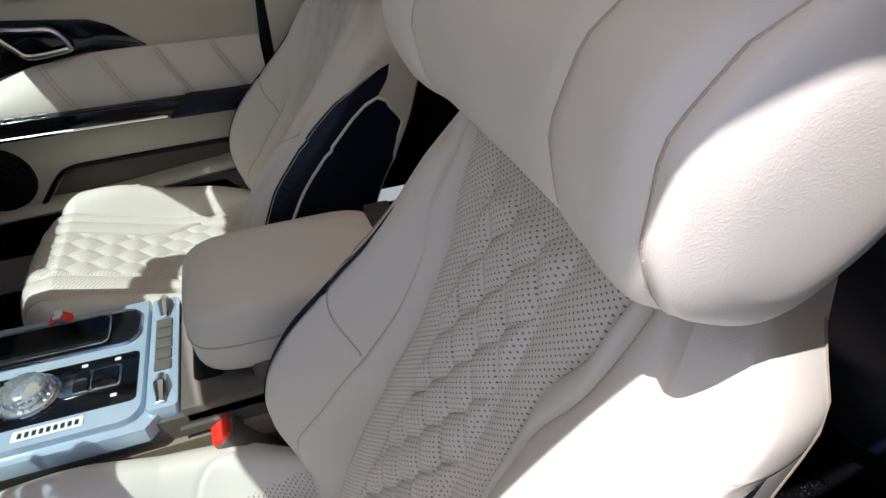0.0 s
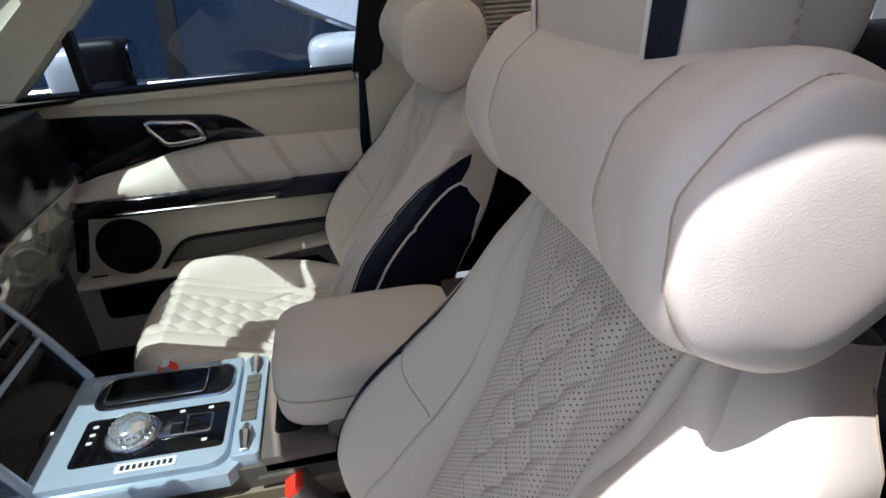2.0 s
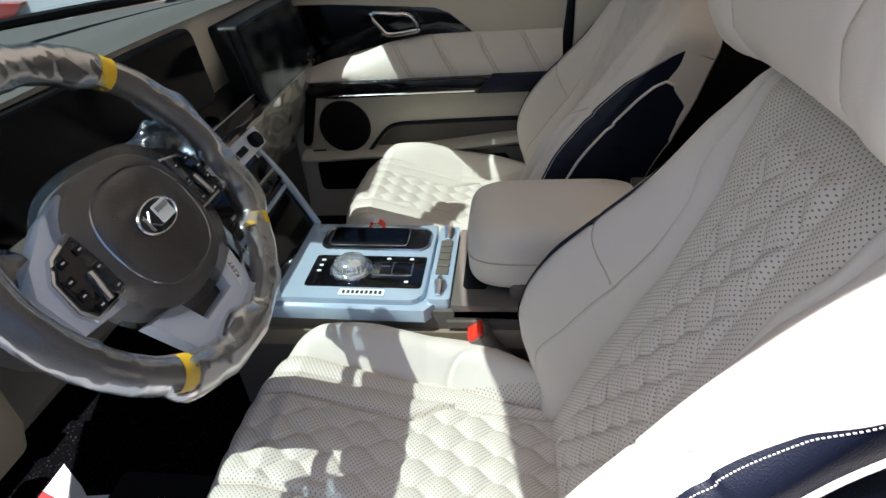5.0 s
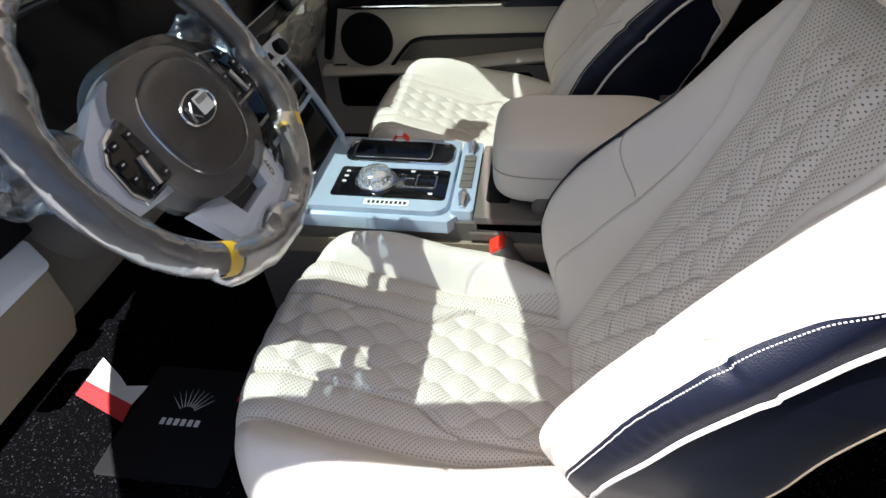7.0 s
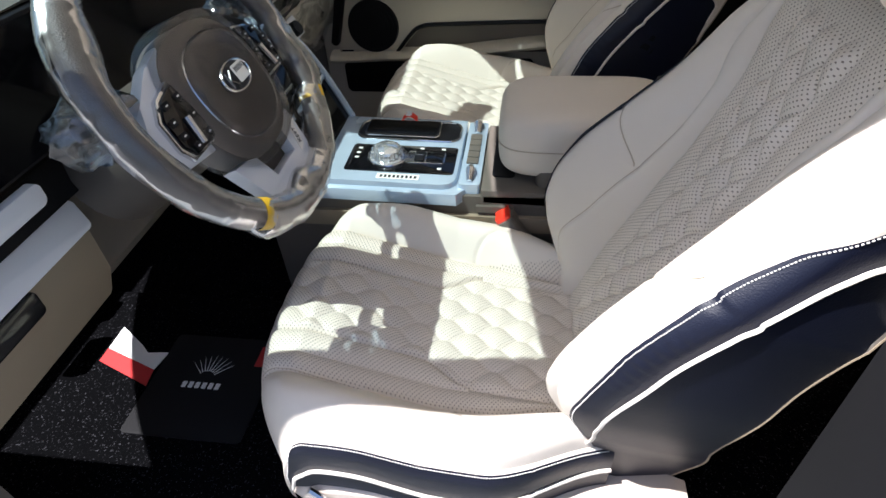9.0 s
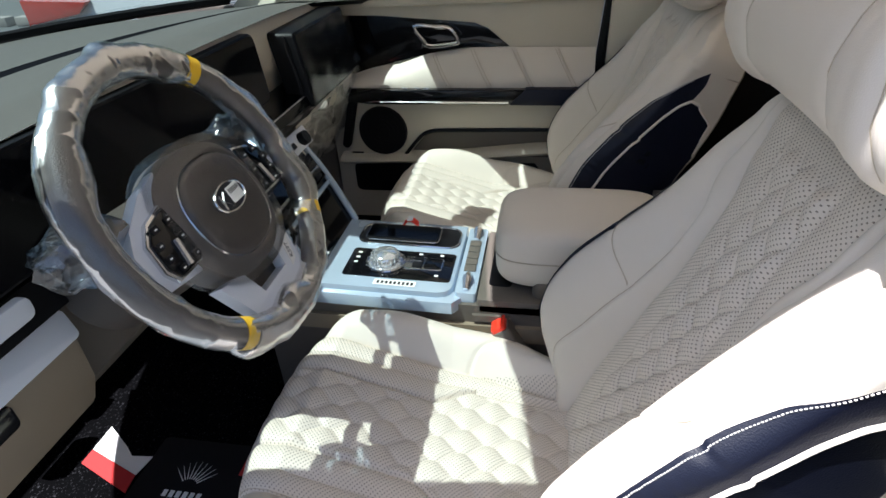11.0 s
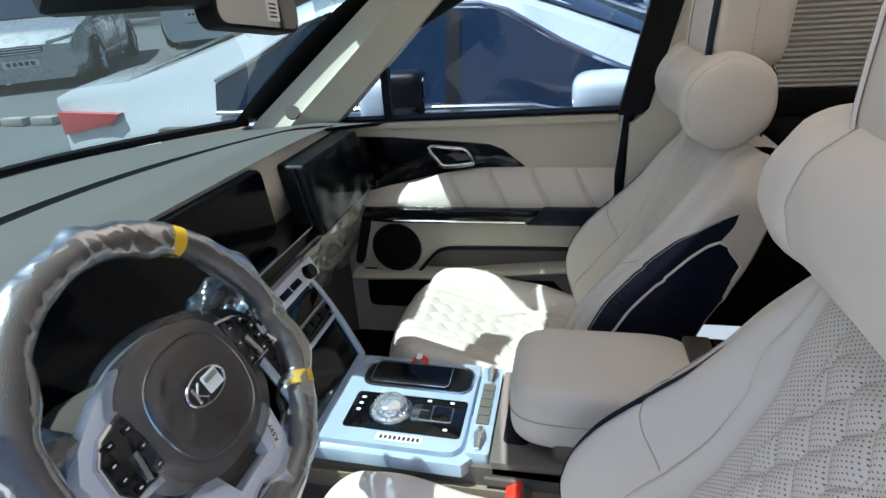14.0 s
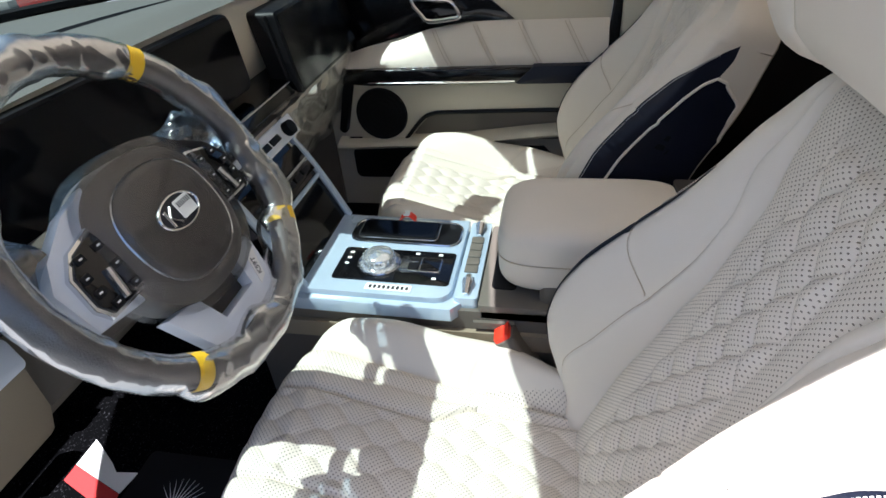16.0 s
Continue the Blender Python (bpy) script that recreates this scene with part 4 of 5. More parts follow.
# ---- centre stack and console ----
def console():
    e = thing("centre_console", (-0.35, 0.01, FLOOR), "centre console with silver-blue filmed shifter surround", "console")
    ZT = 0.672
    top = lambda a, b, h: (a, b, ZT + h - 0.03 * (a + 0.38))
    body = [(-0.66, FLOOR), (-0.66, 0.62), (-0.56, 0.655), (-0.22, 0.650), (0.30, 0.655), (0.30, FLOOR)]
    part("side_body", prism(body, lambda a, b, h: (a, h, b), -0.118, 0.140, 0.01), TAUPE, e, "taupe console body")
    part("side_trim", prism([(-0.60, 0.575), (-0.60, 0.612), (0.28, 0.606), (0.28, 0.572)], lambda a, b, h: (a, h, b), -0.128, 0.150, 0.006), TAN, e, "tan side band")
    fr = part("surround", prism([(-0.600, -0.118), (-0.290, -0.118), (-0.275, -0.113), (-0.266, -0.103), (-0.262, -0.09), (-0.262, 0.143), (-0.545, 0.143), (-0.556, 0.120)], top, -0.03, 0.006, 0.006), BLUEFILM, e, "silver surround under pale blue film")
    part("side_lip", prism([(-0.57, -0.132), (-0.26, -0.132), (-0.235, -0.10), (-0.235, 0.0), (-0.57, 0.0)], top, -0.032, -0.006, 0.008), BLUEFILM, e, "silver lip under film")
    part("shift_panel", prism(rounded(-0.492, -0.084, -0.270, 0.018, 0.008), top, 0.0, 0.0075, 0.001), PIANO, e, "piano black shifter panel")
    tr = part("tray", prism(rounded(-0.495, 0.040, -0.272, 0.122, 0.025, 6), top, 0.0, 0.0075, 0.001), BLACK, e, "black phone tray")
    part("tray_rim", tube([top(a, b, 0.008) for a, b in rounded(-0.495, 0.040, -0.272, 0.122, 0.025, 6)], 0.0025, 6, True), CHROME, tr)
    kn = part("shift_knob", tube([top(-0.412, -0.030, h) for h in (0.007, 0.011, 0.012, 0.026, 0.030, 0.034, 0.035)], [0.036, 0.036, 0.031, 0.030, 0.027, 0.020, 0.001], 28), CRYSTAL, e, "crystal-look rotary shift knob")
    part("knob_ring", tube([top(-0.412 + 0.039 * math.cos(t), -0.030 + 0.039 * math.sin(t), 0.009) for t in [2 * math.pi * k / 36 for k in range(36)]], 0.003, 8, True), CHROME, kn)
    for k in range(20):
        t = 2 * math.pi * k / 20
        part("facet", tube([top(-0.412 + 0.031 * math.cos(t), -0.030 + 0.031 * math.sin(t), 0.012), top(-0.412 + 0.0285 * math.cos(t), -0.030 + 0.0285 * math.sin(t), 0.028)], 0.002, 5), CRYSTAL, kn)
    pl = part("rocker_plate", prism(rounded(-0.372, -0.050, -0.292, -0.006, 0.006), top, 0.007, 0.010, 0.001), CHROME, e)
    part("park_button", prism(rounded(-0.330, -0.046, -0.295, -0.010, 0.004), top, 0.0102, 0.0125, 0.001), PIANO, pl)
    part("brake_switch", prism(rounded(-0.354, -0.046, -0.334, -0.010, 0.003), top, 0.0102, 0.0135, 0.001), BLACK, pl)
    part("brake_blade", prism(rounded(-0.354, -0.030, -0.336, -0.026, 0.001), top, 0.0136, 0.016, 0.0004), CHROME, pl)
    for a, b in ((-0.475, 0.0), (-0.475, -0.018), (-0.475, -0.036), (-0.30, 0.008), (-0.30, -0.066), (-0.345, 0.008)):
        part("mark", prism(rounded(a - 0.004, b - 0.003, a + 0.004, b + 0.003, 0.0008), top, 0.0076, 0.0080), WHITE, e, smooth=False)
    lb = part("paper_label", prism(rounded(-0.42, -0.108, -0.335, -0.090, 0.002), top, 0.0065, 0.0070), WHITE, e, "white printed label", smooth=False)
    for k in range(9):
        a = -0.413 + 0.0085 * k
        part("bar", prism(rounded(a, -0.104, a + 0.005, -0.095, 0.0006), top, 0.0072, 0.0075), INK, lb, smooth=False)
    # switch strip behind the shifter: heated seats
    st = part("switch_strip", prism(rounded(-0.258, -0.110, -0.215, 0.140, 0.008), top, -0.02, 0.004, 0.003), BLUEFILM, e, "silver strip of seat switches")
    for b in (-0.075, 0.112):
        part("toggle", tube([top(-0.237, b - 0.026, 0.006), top(-0.237, b, 0.016), top(-0.237, b + 0.026, 0.006)], [0.006, 0.009, 0.006], 8), CHROME, st, "chrome toggle switch")
    for k in range(5):
        part("button", prism(rounded(-0.249, -0.036 + 0.024 * k, -0.225, -0.015 + 0.024 * k, 0.002), top, 0.004, 0.007, 0.001), TAUPE, st)
    # rear deck with a dark slot
    part("rear_deck", prism(rounded(-0.214, -0.118, 0.02, 0.140, 0.006), top, -0.03, -0.002, 0.004), TAUPE, e)
    part("cup_slot", prism(rounded(-0.195, -0.070, -0.150, 0.118, 0.010), top, -0.004, 0.0005, 0.0008), BLACK, e, "dark slot")
    part("latch_plate", prism([(-0.222, 0.618), (-0.222, 0.632), (-0.150, 0.632), (-0.150, 0.618)], lambda a, b, h: (a, h, b), -0.1255, -0.117, 0.002), TAUPE, e)
    # sloping stack up to the dash
    fz = lambda u: Vector((-0.535 - 0.125 * u, 0, 0.675 + 0.205 * u + 0.02 * math.sin(math.pi * u)))
    Pz = lambda a, b, h: (fz(b).x + 0.85 * h, a, fz(b).z + 0.5 * h)
    stk = part("sloping_panel", grid(lambda u, v: Vector(Pz(-0.115 + 0.258 * v, u, 0.0)), 14, 8), PIANO, e, "glossy black sloping stack")
    for y in (-0.112, 0.145):
        part("rail", tube([fz(k / 12) + Vector((0.004, y + 0.012 * (k / 12), 0.004)) for k in range(13)], 0.008, 8), BLUEFILM, e, "silver rail under film")
    part("cross_rail", tube([Pz(-0.112, 0.40, 0.003), Pz(0.150, 0.40, 0.003)], 0.005, 8), BLUEFILM, stk)
    cp = part("climate_panel", prism([(-0.10, 0.46), (0.14, 0.46), (0.145, 0.74), (-0.10, 0.74)], Pz, 0.004, 0.010, 0.002), PIANO, stk, "black climate panel")
    part("climate_bar", tube([Pz(-0.08, 0.58, 0.014), Pz(0.13, 0.58, 0.014)], 0.004, 8), CHROME, cp)
    for k in range(6):
        part("key", prism(rounded(-0.085 + 0.036 * k, 0.49, -0.058 + 0.036 * k, 0.54, 0.004), Pz, 0.0105, 0.013, 0.001), BLACK, cp)
    md = part("media_panel", prism([(-0.11, 0.80), (0.185, 0.80), (0.20, 1.02), (-0.11, 1.02)], Pz, 0.006, 0.018, 0.003), WHITEFILM, stk, "media key panel under white film")
    for k in range(4):
        part("key", prism(rounded(-0.06 + 0.045 * k, 0.87, -0.022 + 0.045 * k, 0.94, 0.004), Pz, 0.0185, 0.021, 0.001), BLACK, md)
    for a in (0.150,):
        part("volume_knob", tube([Pz(a, 0.90, 0.018), Pz(a, 0.90, 0.034), Pz(a, 0.90, 0.0345)], [0.016, 0.015, 0.001], 18), BLACK, md)
    return e


console()


def armrest():
    e = thing("armrest", (-0.03, 0.02, 0.66), "padded cream leather console armrest", "armrest")

    def sh(x, y, z):
        return (x, y * (1 - 0.05 * max(0, z)), z)

    part("lid", puff((-0.185, -0.098, 0.668), (0.14, 0.135, 0.800), 5.0, 30, 44, sh), CREAM, e, "cream padded lid")
    part("pedestal", box((-0.11, -0.10, 0.60), (0.30, 0.13, 0.70), 0.02, 3), TAUPE, e, "taupe pedestal")
    part("rear_box", box((0.125, -0.075, 0.66), (0.30, 0.125, 0.785), 0.008), PIANO, e, "black rear console box")
    ring = [(-0.0225 + 0.1632 * math.copysign(abs(math.cos(t)) ** 0.4, math.cos(t)), 0.0185 + 0.1172 * math.copysign(abs(math.sin(t)) ** 0.4, math.sin(t)), 0.737) for t in [2 * math.pi * k / 80 for k in range(80)]]
    part("seam", tube(ring, 0.0011, 5, True), SEAM, e)
    part("hinge_plate", box((0.118, -0.060, 0.760), (0.165, 0.110, 0.797), 0.006), COLUMN, e, "dark hinge plate")


armrest()


def phone():
    e = thing("phone", (-0.395, 0.085, 0.68), "black phone lying in the console tray", "phone")
    top = lambda a, b, h: (a, b, 0.672 + h - 0.03 * (a + 0.38))
    part("case", prism(rounded(-0.478, 0.050, -0.318, 0.112, 0.008), top, 0.008, 0.016, 0.002), BLACK, e)
    part("glass", prism(rounded(-0.475, 0.053, -0.321, 0.109, 0.007), top, 0.0162, 0.0168), SCREEN, e, smooth=False)
    part("edge", tube([top(a, b, 0.012) for a, b in rounded(-0.479, 0.049, -0.317, 0.113, 0.009)], 0.002, 6, True), CHROME, e)
    k = thing("sweet_wrapper", (-0.395, 0.128, 0.68), "small red and white wrapper on the tray edge", "wrapper")
    part("wrapper", grid(lambda u, v: (-0.41 + 0.034 * u, 0.118 + 0.02 * v, 0.682 + 0.012 * math.sin(math.pi * u) + 0.004 * math.sin(9 * v)), 8, 6), RED, k)
    part("stripe", grid(lambda u, v: (-0.40 + 0.012 * u, 0.118 + 0.02 * v, 0.688 + 0.008 + 0.004 * math.sin(9 * v)), 3, 6), WHITE, k)


phone()


def buckle():
    e = thing("seat_belt_buckle", (-0.14, -0.135, 0.5), "grey seat-belt buckle with a red release button", "buckle")
    d = (Vector((-0.165, -0.135, 0.625)) - Vector((-0.10, -0.145, 0.52))).normalized()
    c = Vector((-0.17, -0.135, 0.625))
    a = Vector((0.55, 0.1, 0.55)).normalized()
    a = (a - d * a.dot(d)).normalized()
    b = d.cross(a)
    P = lambda u, v, h: c + a * u + b * v + d * h
    part("case", prism(rounded(-0.019, -0.030, 0.019, 0.030, 0.008), P, -0.14, -0.004, 0.004), TAUPE, e)
    part("button", prism(rounded(-0.015, -0.026, 0.015, 0.026, 0.006), P, -0.006, 0.004, 0.004), RED, e, "red release button")


buckle()


# ---- passenger's door ----
def door():
    e = thing("door_1", (-0.36, 0.74, 0.42), "closed passenger's door with cream trim and black inlay", "door", kind="structure")
    D = lambda a, b, h: (a, 0.74 - h, b)
    main = [(-0.80, 0.33), (-0.80, 1.02), (-0.79, 1.068), (0.035, 1.082), (0.042, 1.06), (0.03, 0.88), (0.02, 0.33)]
    part("panel", prism(main, D, -0.08, 0.0, 0.006), TRIM, e, "cream vinyl door panel")
    part("belt_ledge", prism([(-0.79, 1.052), (-0.79, 1.070), (0.035, 1.084), (0.035, 1.062)], D, 0.0, 0.014, 0.006, 3), TRIM, e)
    part("belt_seal", prism([(-0.79, 1.071), (-0.79, 1.080), (0.037, 1.094), (0.037, 1.085)], D, -0.06, 0.0, 0.002), RUBBER, e)
    inlay = [(-0.78, 1.036), (-0.60, 1.030), (-0.40, 1.014), (-0.315, 1.006), (-0.275, 0.99), (-0.214, 0.940), (-0.34, 0.937), (-0.45, 0.922), (-0.58, 0.892), (-0.70, 0.860), (-0.78, 0.85)]
    part("inlay", prism(inlay, D, -0.004, 0.004, 0.002), PIANO, e, "piano black door inlay")
    # chrome pull ring
    ring = smooth_path([D(a, b, 0.016) for a, b in ((-0.490, 1.000), (-0.43, 0.998), (-0.385, 0.992), (-0.362, 0.958), (-0.385, 0.950), (-0.445, 0.946), (-0.466, 0.962))], 5, True)
    part("handle", tube(ring, 0.0065, 8, True), CHROME, e, "chrome door release handle")
    # padded, stitched upper armrest: a swelling below the inlay
    def pad(u, v):
        x = -0.76 + 0.79 * u
        zt = lerp(x, (-0.76, 0.852), (-0.58, 0.889), (-0.42, 0.925), (-0.30, 0.938), (0.03, 0.936))
        zb = 0.832
        z = zt + (zb - zt) * v
        h = 0.050 * math.sin(math.pi / 2 * v) ** 0.9
        for k in range(5):
            x0 = -0.445 + 0.122 * k + (0.935 - z) * 0.58
            h -= 0.004 * math.exp(-((x - x0) / 0.004) ** 2)
        return D(x, z, 0.003 + h)

    part("pad", grid(pad, 160, 12), CREAM, e, "cream padded stitched panel")
    for k in range(5):
        for dx in (-0.005, 0.005):
            x0 = -0.445 + 0.122 * k + dx
            zt = lerp(x0, (-0.76, 0.852), (-0.58, 0.889), (-0.42, 0.925), (-0.30, 0.938), (0.03, 0.936))
            pts = [D(x0 + (0.935 - z) * 0.58, z, 0.006 + 0.050 * math.sin(math.pi / 2 * (zt - z) / (zt - 0.832)) ** 0.9) for z in [zt - 0.004 - (zt - 0.842) * q / 8 for q in range(9)]]
            if pts[-1][0] < 0.03:
                part("seam", tube(pts, 0.0009, 4), SEAM, e)
    # switch ledge
    part("armrest_ledge", prism([(-0.71, 0.795), (-0.71, 0.815), (-0.62, 0.833), (-0.045, 0.833), (-0.045, 0.790), (-0.62, 0.788)], D, 0.0, 0.075, 0.006, 3), PIANO, e, "glossy black armrest ledge")
    part("ledge_rear", prism([(-0.205, 0.795), (-0.16, 0.836), (0.02, 0.836), (0.02, 0.788), (-0.205, 0.788)], D, 0.0, 0.079, 0.008), NAVY, e, "dark armrest end")
    part("bright_line", tube([D(-0.60, 0.796, 0.076), D(-0.21, 0.797, 0.078)], 0.003, 6), CHROME, e)
    for a in (-0.52, -0.485, -0.455):
        part("window_switch", prism(rounded(a - 0.010, 0.826, a + 0.010, 0.838, 0.002), D, 0.055, 0.070, 0.002), CHROME, e)
    # black frame going down in front of the speaker
    part("frame_strip", prism([(-0.745, 0.63), (-0.735, 0.63), (-0.685, 0.80), (-0.71, 0.815), (-0.755, 0.64)], D, 0.0, 0.036, 0.004), BLACK, e)
    # lower panel, speaker
    part("lower_panel", prism([(-0.735, 0.605), (-0.685, 0.788), (0.02, 0.788), (0.02, 0.695), (-0.44, 0.692), (-0.475, 0.682), (-0.545, 0.605)], D, 0.0, 0.032, 0.008), TRIM, e, "cream lower door panel")
    g = bmesh.new()
    bmesh.ops.create_cone(g, cap_ends=True, segments=48, radius1=0.081, radius2=0.077, depth=0.012)
    g.transform(Matrix.Translation((-0.612, 0.705, 0.690)) @ Matrix.Rotation(radians(90), 4, "X"))
    sp = part("speaker_grille", g, BLACK, e, "round black speaker grille")
    for k, r in enumerate((0.066, 0.052, 0.038, 0.024)):
        part("grille_ring", tube([(-0.612 + r * math.cos(t), 0.6985, 0.690 + r * math.sin(t)) for t in [2 * math.pi * q / 40 for q in range(40)]], 0.0016, 5, True), RUBBER, sp)
    part("badge", prism(rounded(-0.725, 0.612, -0.685, 0.617, 0.001), D, 0.0325, 0.0335), BLACK, e, smooth=False)
    # pocket: dark edge, recess, bright rail
    part("pocket_edge", tube(smooth_path([D(a, b, 0.034) for a, b in ((-0.545, 0.610), (-0.49, 0.672), (-0.455, 0.690), (-0.40, 0.694), (-0.2, 0.698), (0.02, 0.700))], 6), 0.006, 6), BLACK, e)
    part("pocket_back", prism([(-0.54, 0.600), (-0.46, 0.688), (0.02, 0.696), (0.02, 0.60)], D, 0.0, 0.010, 0.001), TAUPE, e, "taupe pocket lining")
    def rail(u, v):
        x = -0.76 + 0.78 * u
        z = lerp(x, (-0.76, 0.592), (-0.5, 0.600), (0.02, 0.640))
        t = math.pi * v
        return D(x, z - 0.018 * math.cos(t), 0.012 + 0.050 * math.sin(t))

    part("pocket_rail", grid(rail, 30, 8), TRIM, e, "cream pocket rail")
    part("lower_recess", prism(rounded(-0.735, 0.462, -0.30, 0.566, 0.02), D, 0.0, 0.004, 0.002), BLACK, e, "black lower storage recess")
    part("rear_recess", prism([(-0.30, 0.50), (-0.28, 0.575), (-0.13, 0.575), (-0.06, 0.50)], D, 0.0, 0.006, 0.002), BLACK, e)
    # window frame
    part("door_seal", tube([(0.055, 0.735, 0.50), (0.045, 0.735, 0.90), (0.060, 0.735, 1.07), (0.105, 0.715, 1.28), (0.155, 0.69, 1.48)], 0.015, 8), RUBBER, e)
    part("door_seal", prism([(0.030, 1.085), (0.100, 1.085), (0.112, 1.11), (0.190, 1.49), (0.115, 1.49)], lambda a, b, h: (a, 0.712 - (b - 1.08) * 0.10 + h, b), 0.0, 0.03, 0.006), RUBBER, e)
    part("frame_rear", prism([(0.035, 1.085), (0.10, 1.085), (0.20, 1.49), (0.12, 1.49)], lambda a, b, h: (a, 0.755 - (b - 1.08) * 0.12 + h, b), 0.0, 0.04, 0.004), BLACK, e)
    part("frame_front", prism([(-0.80, 1.075), (-0.775, 1.075), (-0.70, 1.16), (-0.52, 1.31), (-0.30, 1.42), (-0.30, 1.44), (-0.54, 1.335), (-0.72, 1.19)], lambda a, b, h: (a, 0.748 - (b - 1.08) * 0.12 + h, b), 0.0, 0.04, 0.004), RUBBER, e)
    part("quarter_post", prism([(-0.624, 1.075), (-0.602, 1.075), (-0.598, 1.25), (-0.620, 1.24)], lambda a, b, h: (a, 0.755 - (b - 1.08) * 0.12 + h, b), 0.0, 0.03, 0.003), BLACK, e)
    part("frame_top", prism([(-0.30, 1.435), (-0.30, 1.465), (0.16, 1.50), (0.16, 1.47)], lambda a, b, h: (a, 0.755 - (b - 1.08) * 0.12 + h, b), 0.0, 0.04, 0.004), RUBBER, e)
    part("window_pane", grid(lambda u, v: (lambda b: (-0.79 + 0.95 * u, 0.775 - (b - 1.08) * 0.12, b))(1.07 + 0.42 * v), 4, 4), GLASS, e, "clear side window")


door()


# ---- rear cabin seen past the seats ----
def rear_cabin():
    w = thing("sliding_door", (0.75, 0.78, 0.5), "sliding door coloured black for shade, with a lowered pale blind", "sliding door", kind="structure")
    # black here paints in the shade behind the passenger's seat
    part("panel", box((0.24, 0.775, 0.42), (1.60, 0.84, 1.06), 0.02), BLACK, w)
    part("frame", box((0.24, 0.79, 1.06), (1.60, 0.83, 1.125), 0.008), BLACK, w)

    def bl(u, v):
        return (0.26 + 1.30 * u, 0.805 - 0.02 * v + 0.0035 * math.sin(v * 2 * math.pi * 30), 1.12 + 0.38 * v)

    part("blind", grid(bl, 6, 240), BLIND, w, "pale ribbed window blind")
    part("pelmet", box((0.24, 0.76, 1.49), (1.60, 0.83, 1.56), 0.01), PILLAR, w)
    # bench in navy and black, its shadow put into the colour
    b = thing("rear_bench", (1.05, 0.1, FLOOR), "second-row seats coloured dark for shadow", "bench")
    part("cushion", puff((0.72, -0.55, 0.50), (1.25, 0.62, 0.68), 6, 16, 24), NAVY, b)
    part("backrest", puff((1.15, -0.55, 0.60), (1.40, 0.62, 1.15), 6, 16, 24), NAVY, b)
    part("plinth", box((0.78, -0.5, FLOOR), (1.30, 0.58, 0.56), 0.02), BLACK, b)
    # driver's belt pillar trim and hanging belt beside the driver's seat
    s = thing("seat_belt", (0.40, -0.66, 0.42), "brown seat-belt webbing hanging at the pillar", "seat belt")
    part("webbing", grid(lambda u, v: (0.30 + 0.10 * u, -0.665 + 0.004 * math.sin(5 * u), 0.52 + 0.95 * u + 0.045 * v), 20, 2), mat("orange-brown webbing", (0.45, 0.16, 0.05), 0.8), s)


rear_cabin()


def seat_switch():
    """Walk-in switches on the passenger seat's side."""
    n = Vector((0, -1, 0))
    c = Vector((0.085, 0.184, 0.845))
    P = lambda a, b, h: c + UP * b + (-FWD) * a + n * h
    k = part("switch_panel", prism(rounded(-0.040, -0.026, 0.040, 0.026, 0.012), P, -0.012, 0.008, 0.003), BLACK, passenger, "black walk-in switch panel")
    for a in (-0.018, 0.018):
        for b in (-0.010, 0.010):
            part("switch", prism(rounded(a - 0.010, b - 0.006, a + 0.010, b + 0.006, 0.002), P, 0.008, 0.011, 0.001), BLACK, k)


seat_switch()


# ---- floor mat, pedals ----
def floor_mat():
    e = thing("floor_mat", (-0.75, -0.40, FLOOR), "black floor mat with a red and white flag patch", "floor mat")
    Z = lambda a, b, h: (a, b, FLOOR + h)
    part("mat", prism(rounded(-1.12, -0.66, -0.50, -0.16, 0.06, 5), Z, 0.0, 0.010, 0.004), MATRUB, e)
    part("heel_pad", prism(rounded(-0.86, -0.52, -0.62, -0.28, 0.01), Z, 0.008, 0.013, 0.001), RUBBER, e, "smooth heel pad")
    part("patch_white", prism([(-1.00, -0.33), (-0.87, -0.375), (-0.86, -0.33), (-0.905, -0.335), (-0.93, -0.315), (-1.00, -0.27)], Z, 0.009, 0.012), WHITE, e, smooth=False)
    part("patch_red", prism([(-1.00, -0.365), (-0.865, -0.415), (-0.87, -0.376), (-1.00, -0.331)], Z, 0.009, 0.0122), REDCLOTH, e, smooth=False)
    part("patch_red", prism([(-0.66, -0.35), (-0.60, -0.35), (-0.60, -0.30), (-0.66, -0.30)], Z, 0.013, 0.0145), REDCLOTH, e, smooth=False)
    for k in range(9):
        t = radians(40 + 12 * k)
        part("print_ray", prism([(-0.75 + 0.02 * math.cos(t + 0.05), -0.39 + 0.02 * math.sin(t + 0.05)), (-0.75 + 0.06 * math.cos(t), -0.39 + 0.06 * math.sin(t)), (-0.75 + 0.02 * math.cos(t - 0.05), -0.39 + 0.02 * math.sin(t - 0.05))], Z, 0.013, 0.0138), WHITE, e, smooth=False)
    for k in range(6):
        part("bar", prism(rounded(-0.79 + 0.014 * k, -0.412, -0.781 + 0.014 * k, -0.398, 0.001), Z, 0.013, 0.0138), WHITE, e, smooth=False)
    pd = thing("pedals", (-1.12, -0.38, FLOOR), "dark brake and throttle pedals", "pedals")
    part("brake", box((-1.12, -0.44, 0.50), (-1.09, -0.34, 0.56), 0.008), RUBBER, pd)
    part("throttle", box((-1.16, -0.29, FLOOR), (-1.12, -0.23, 0.54), 0.008), RUBBER, pd)


floor_mat()


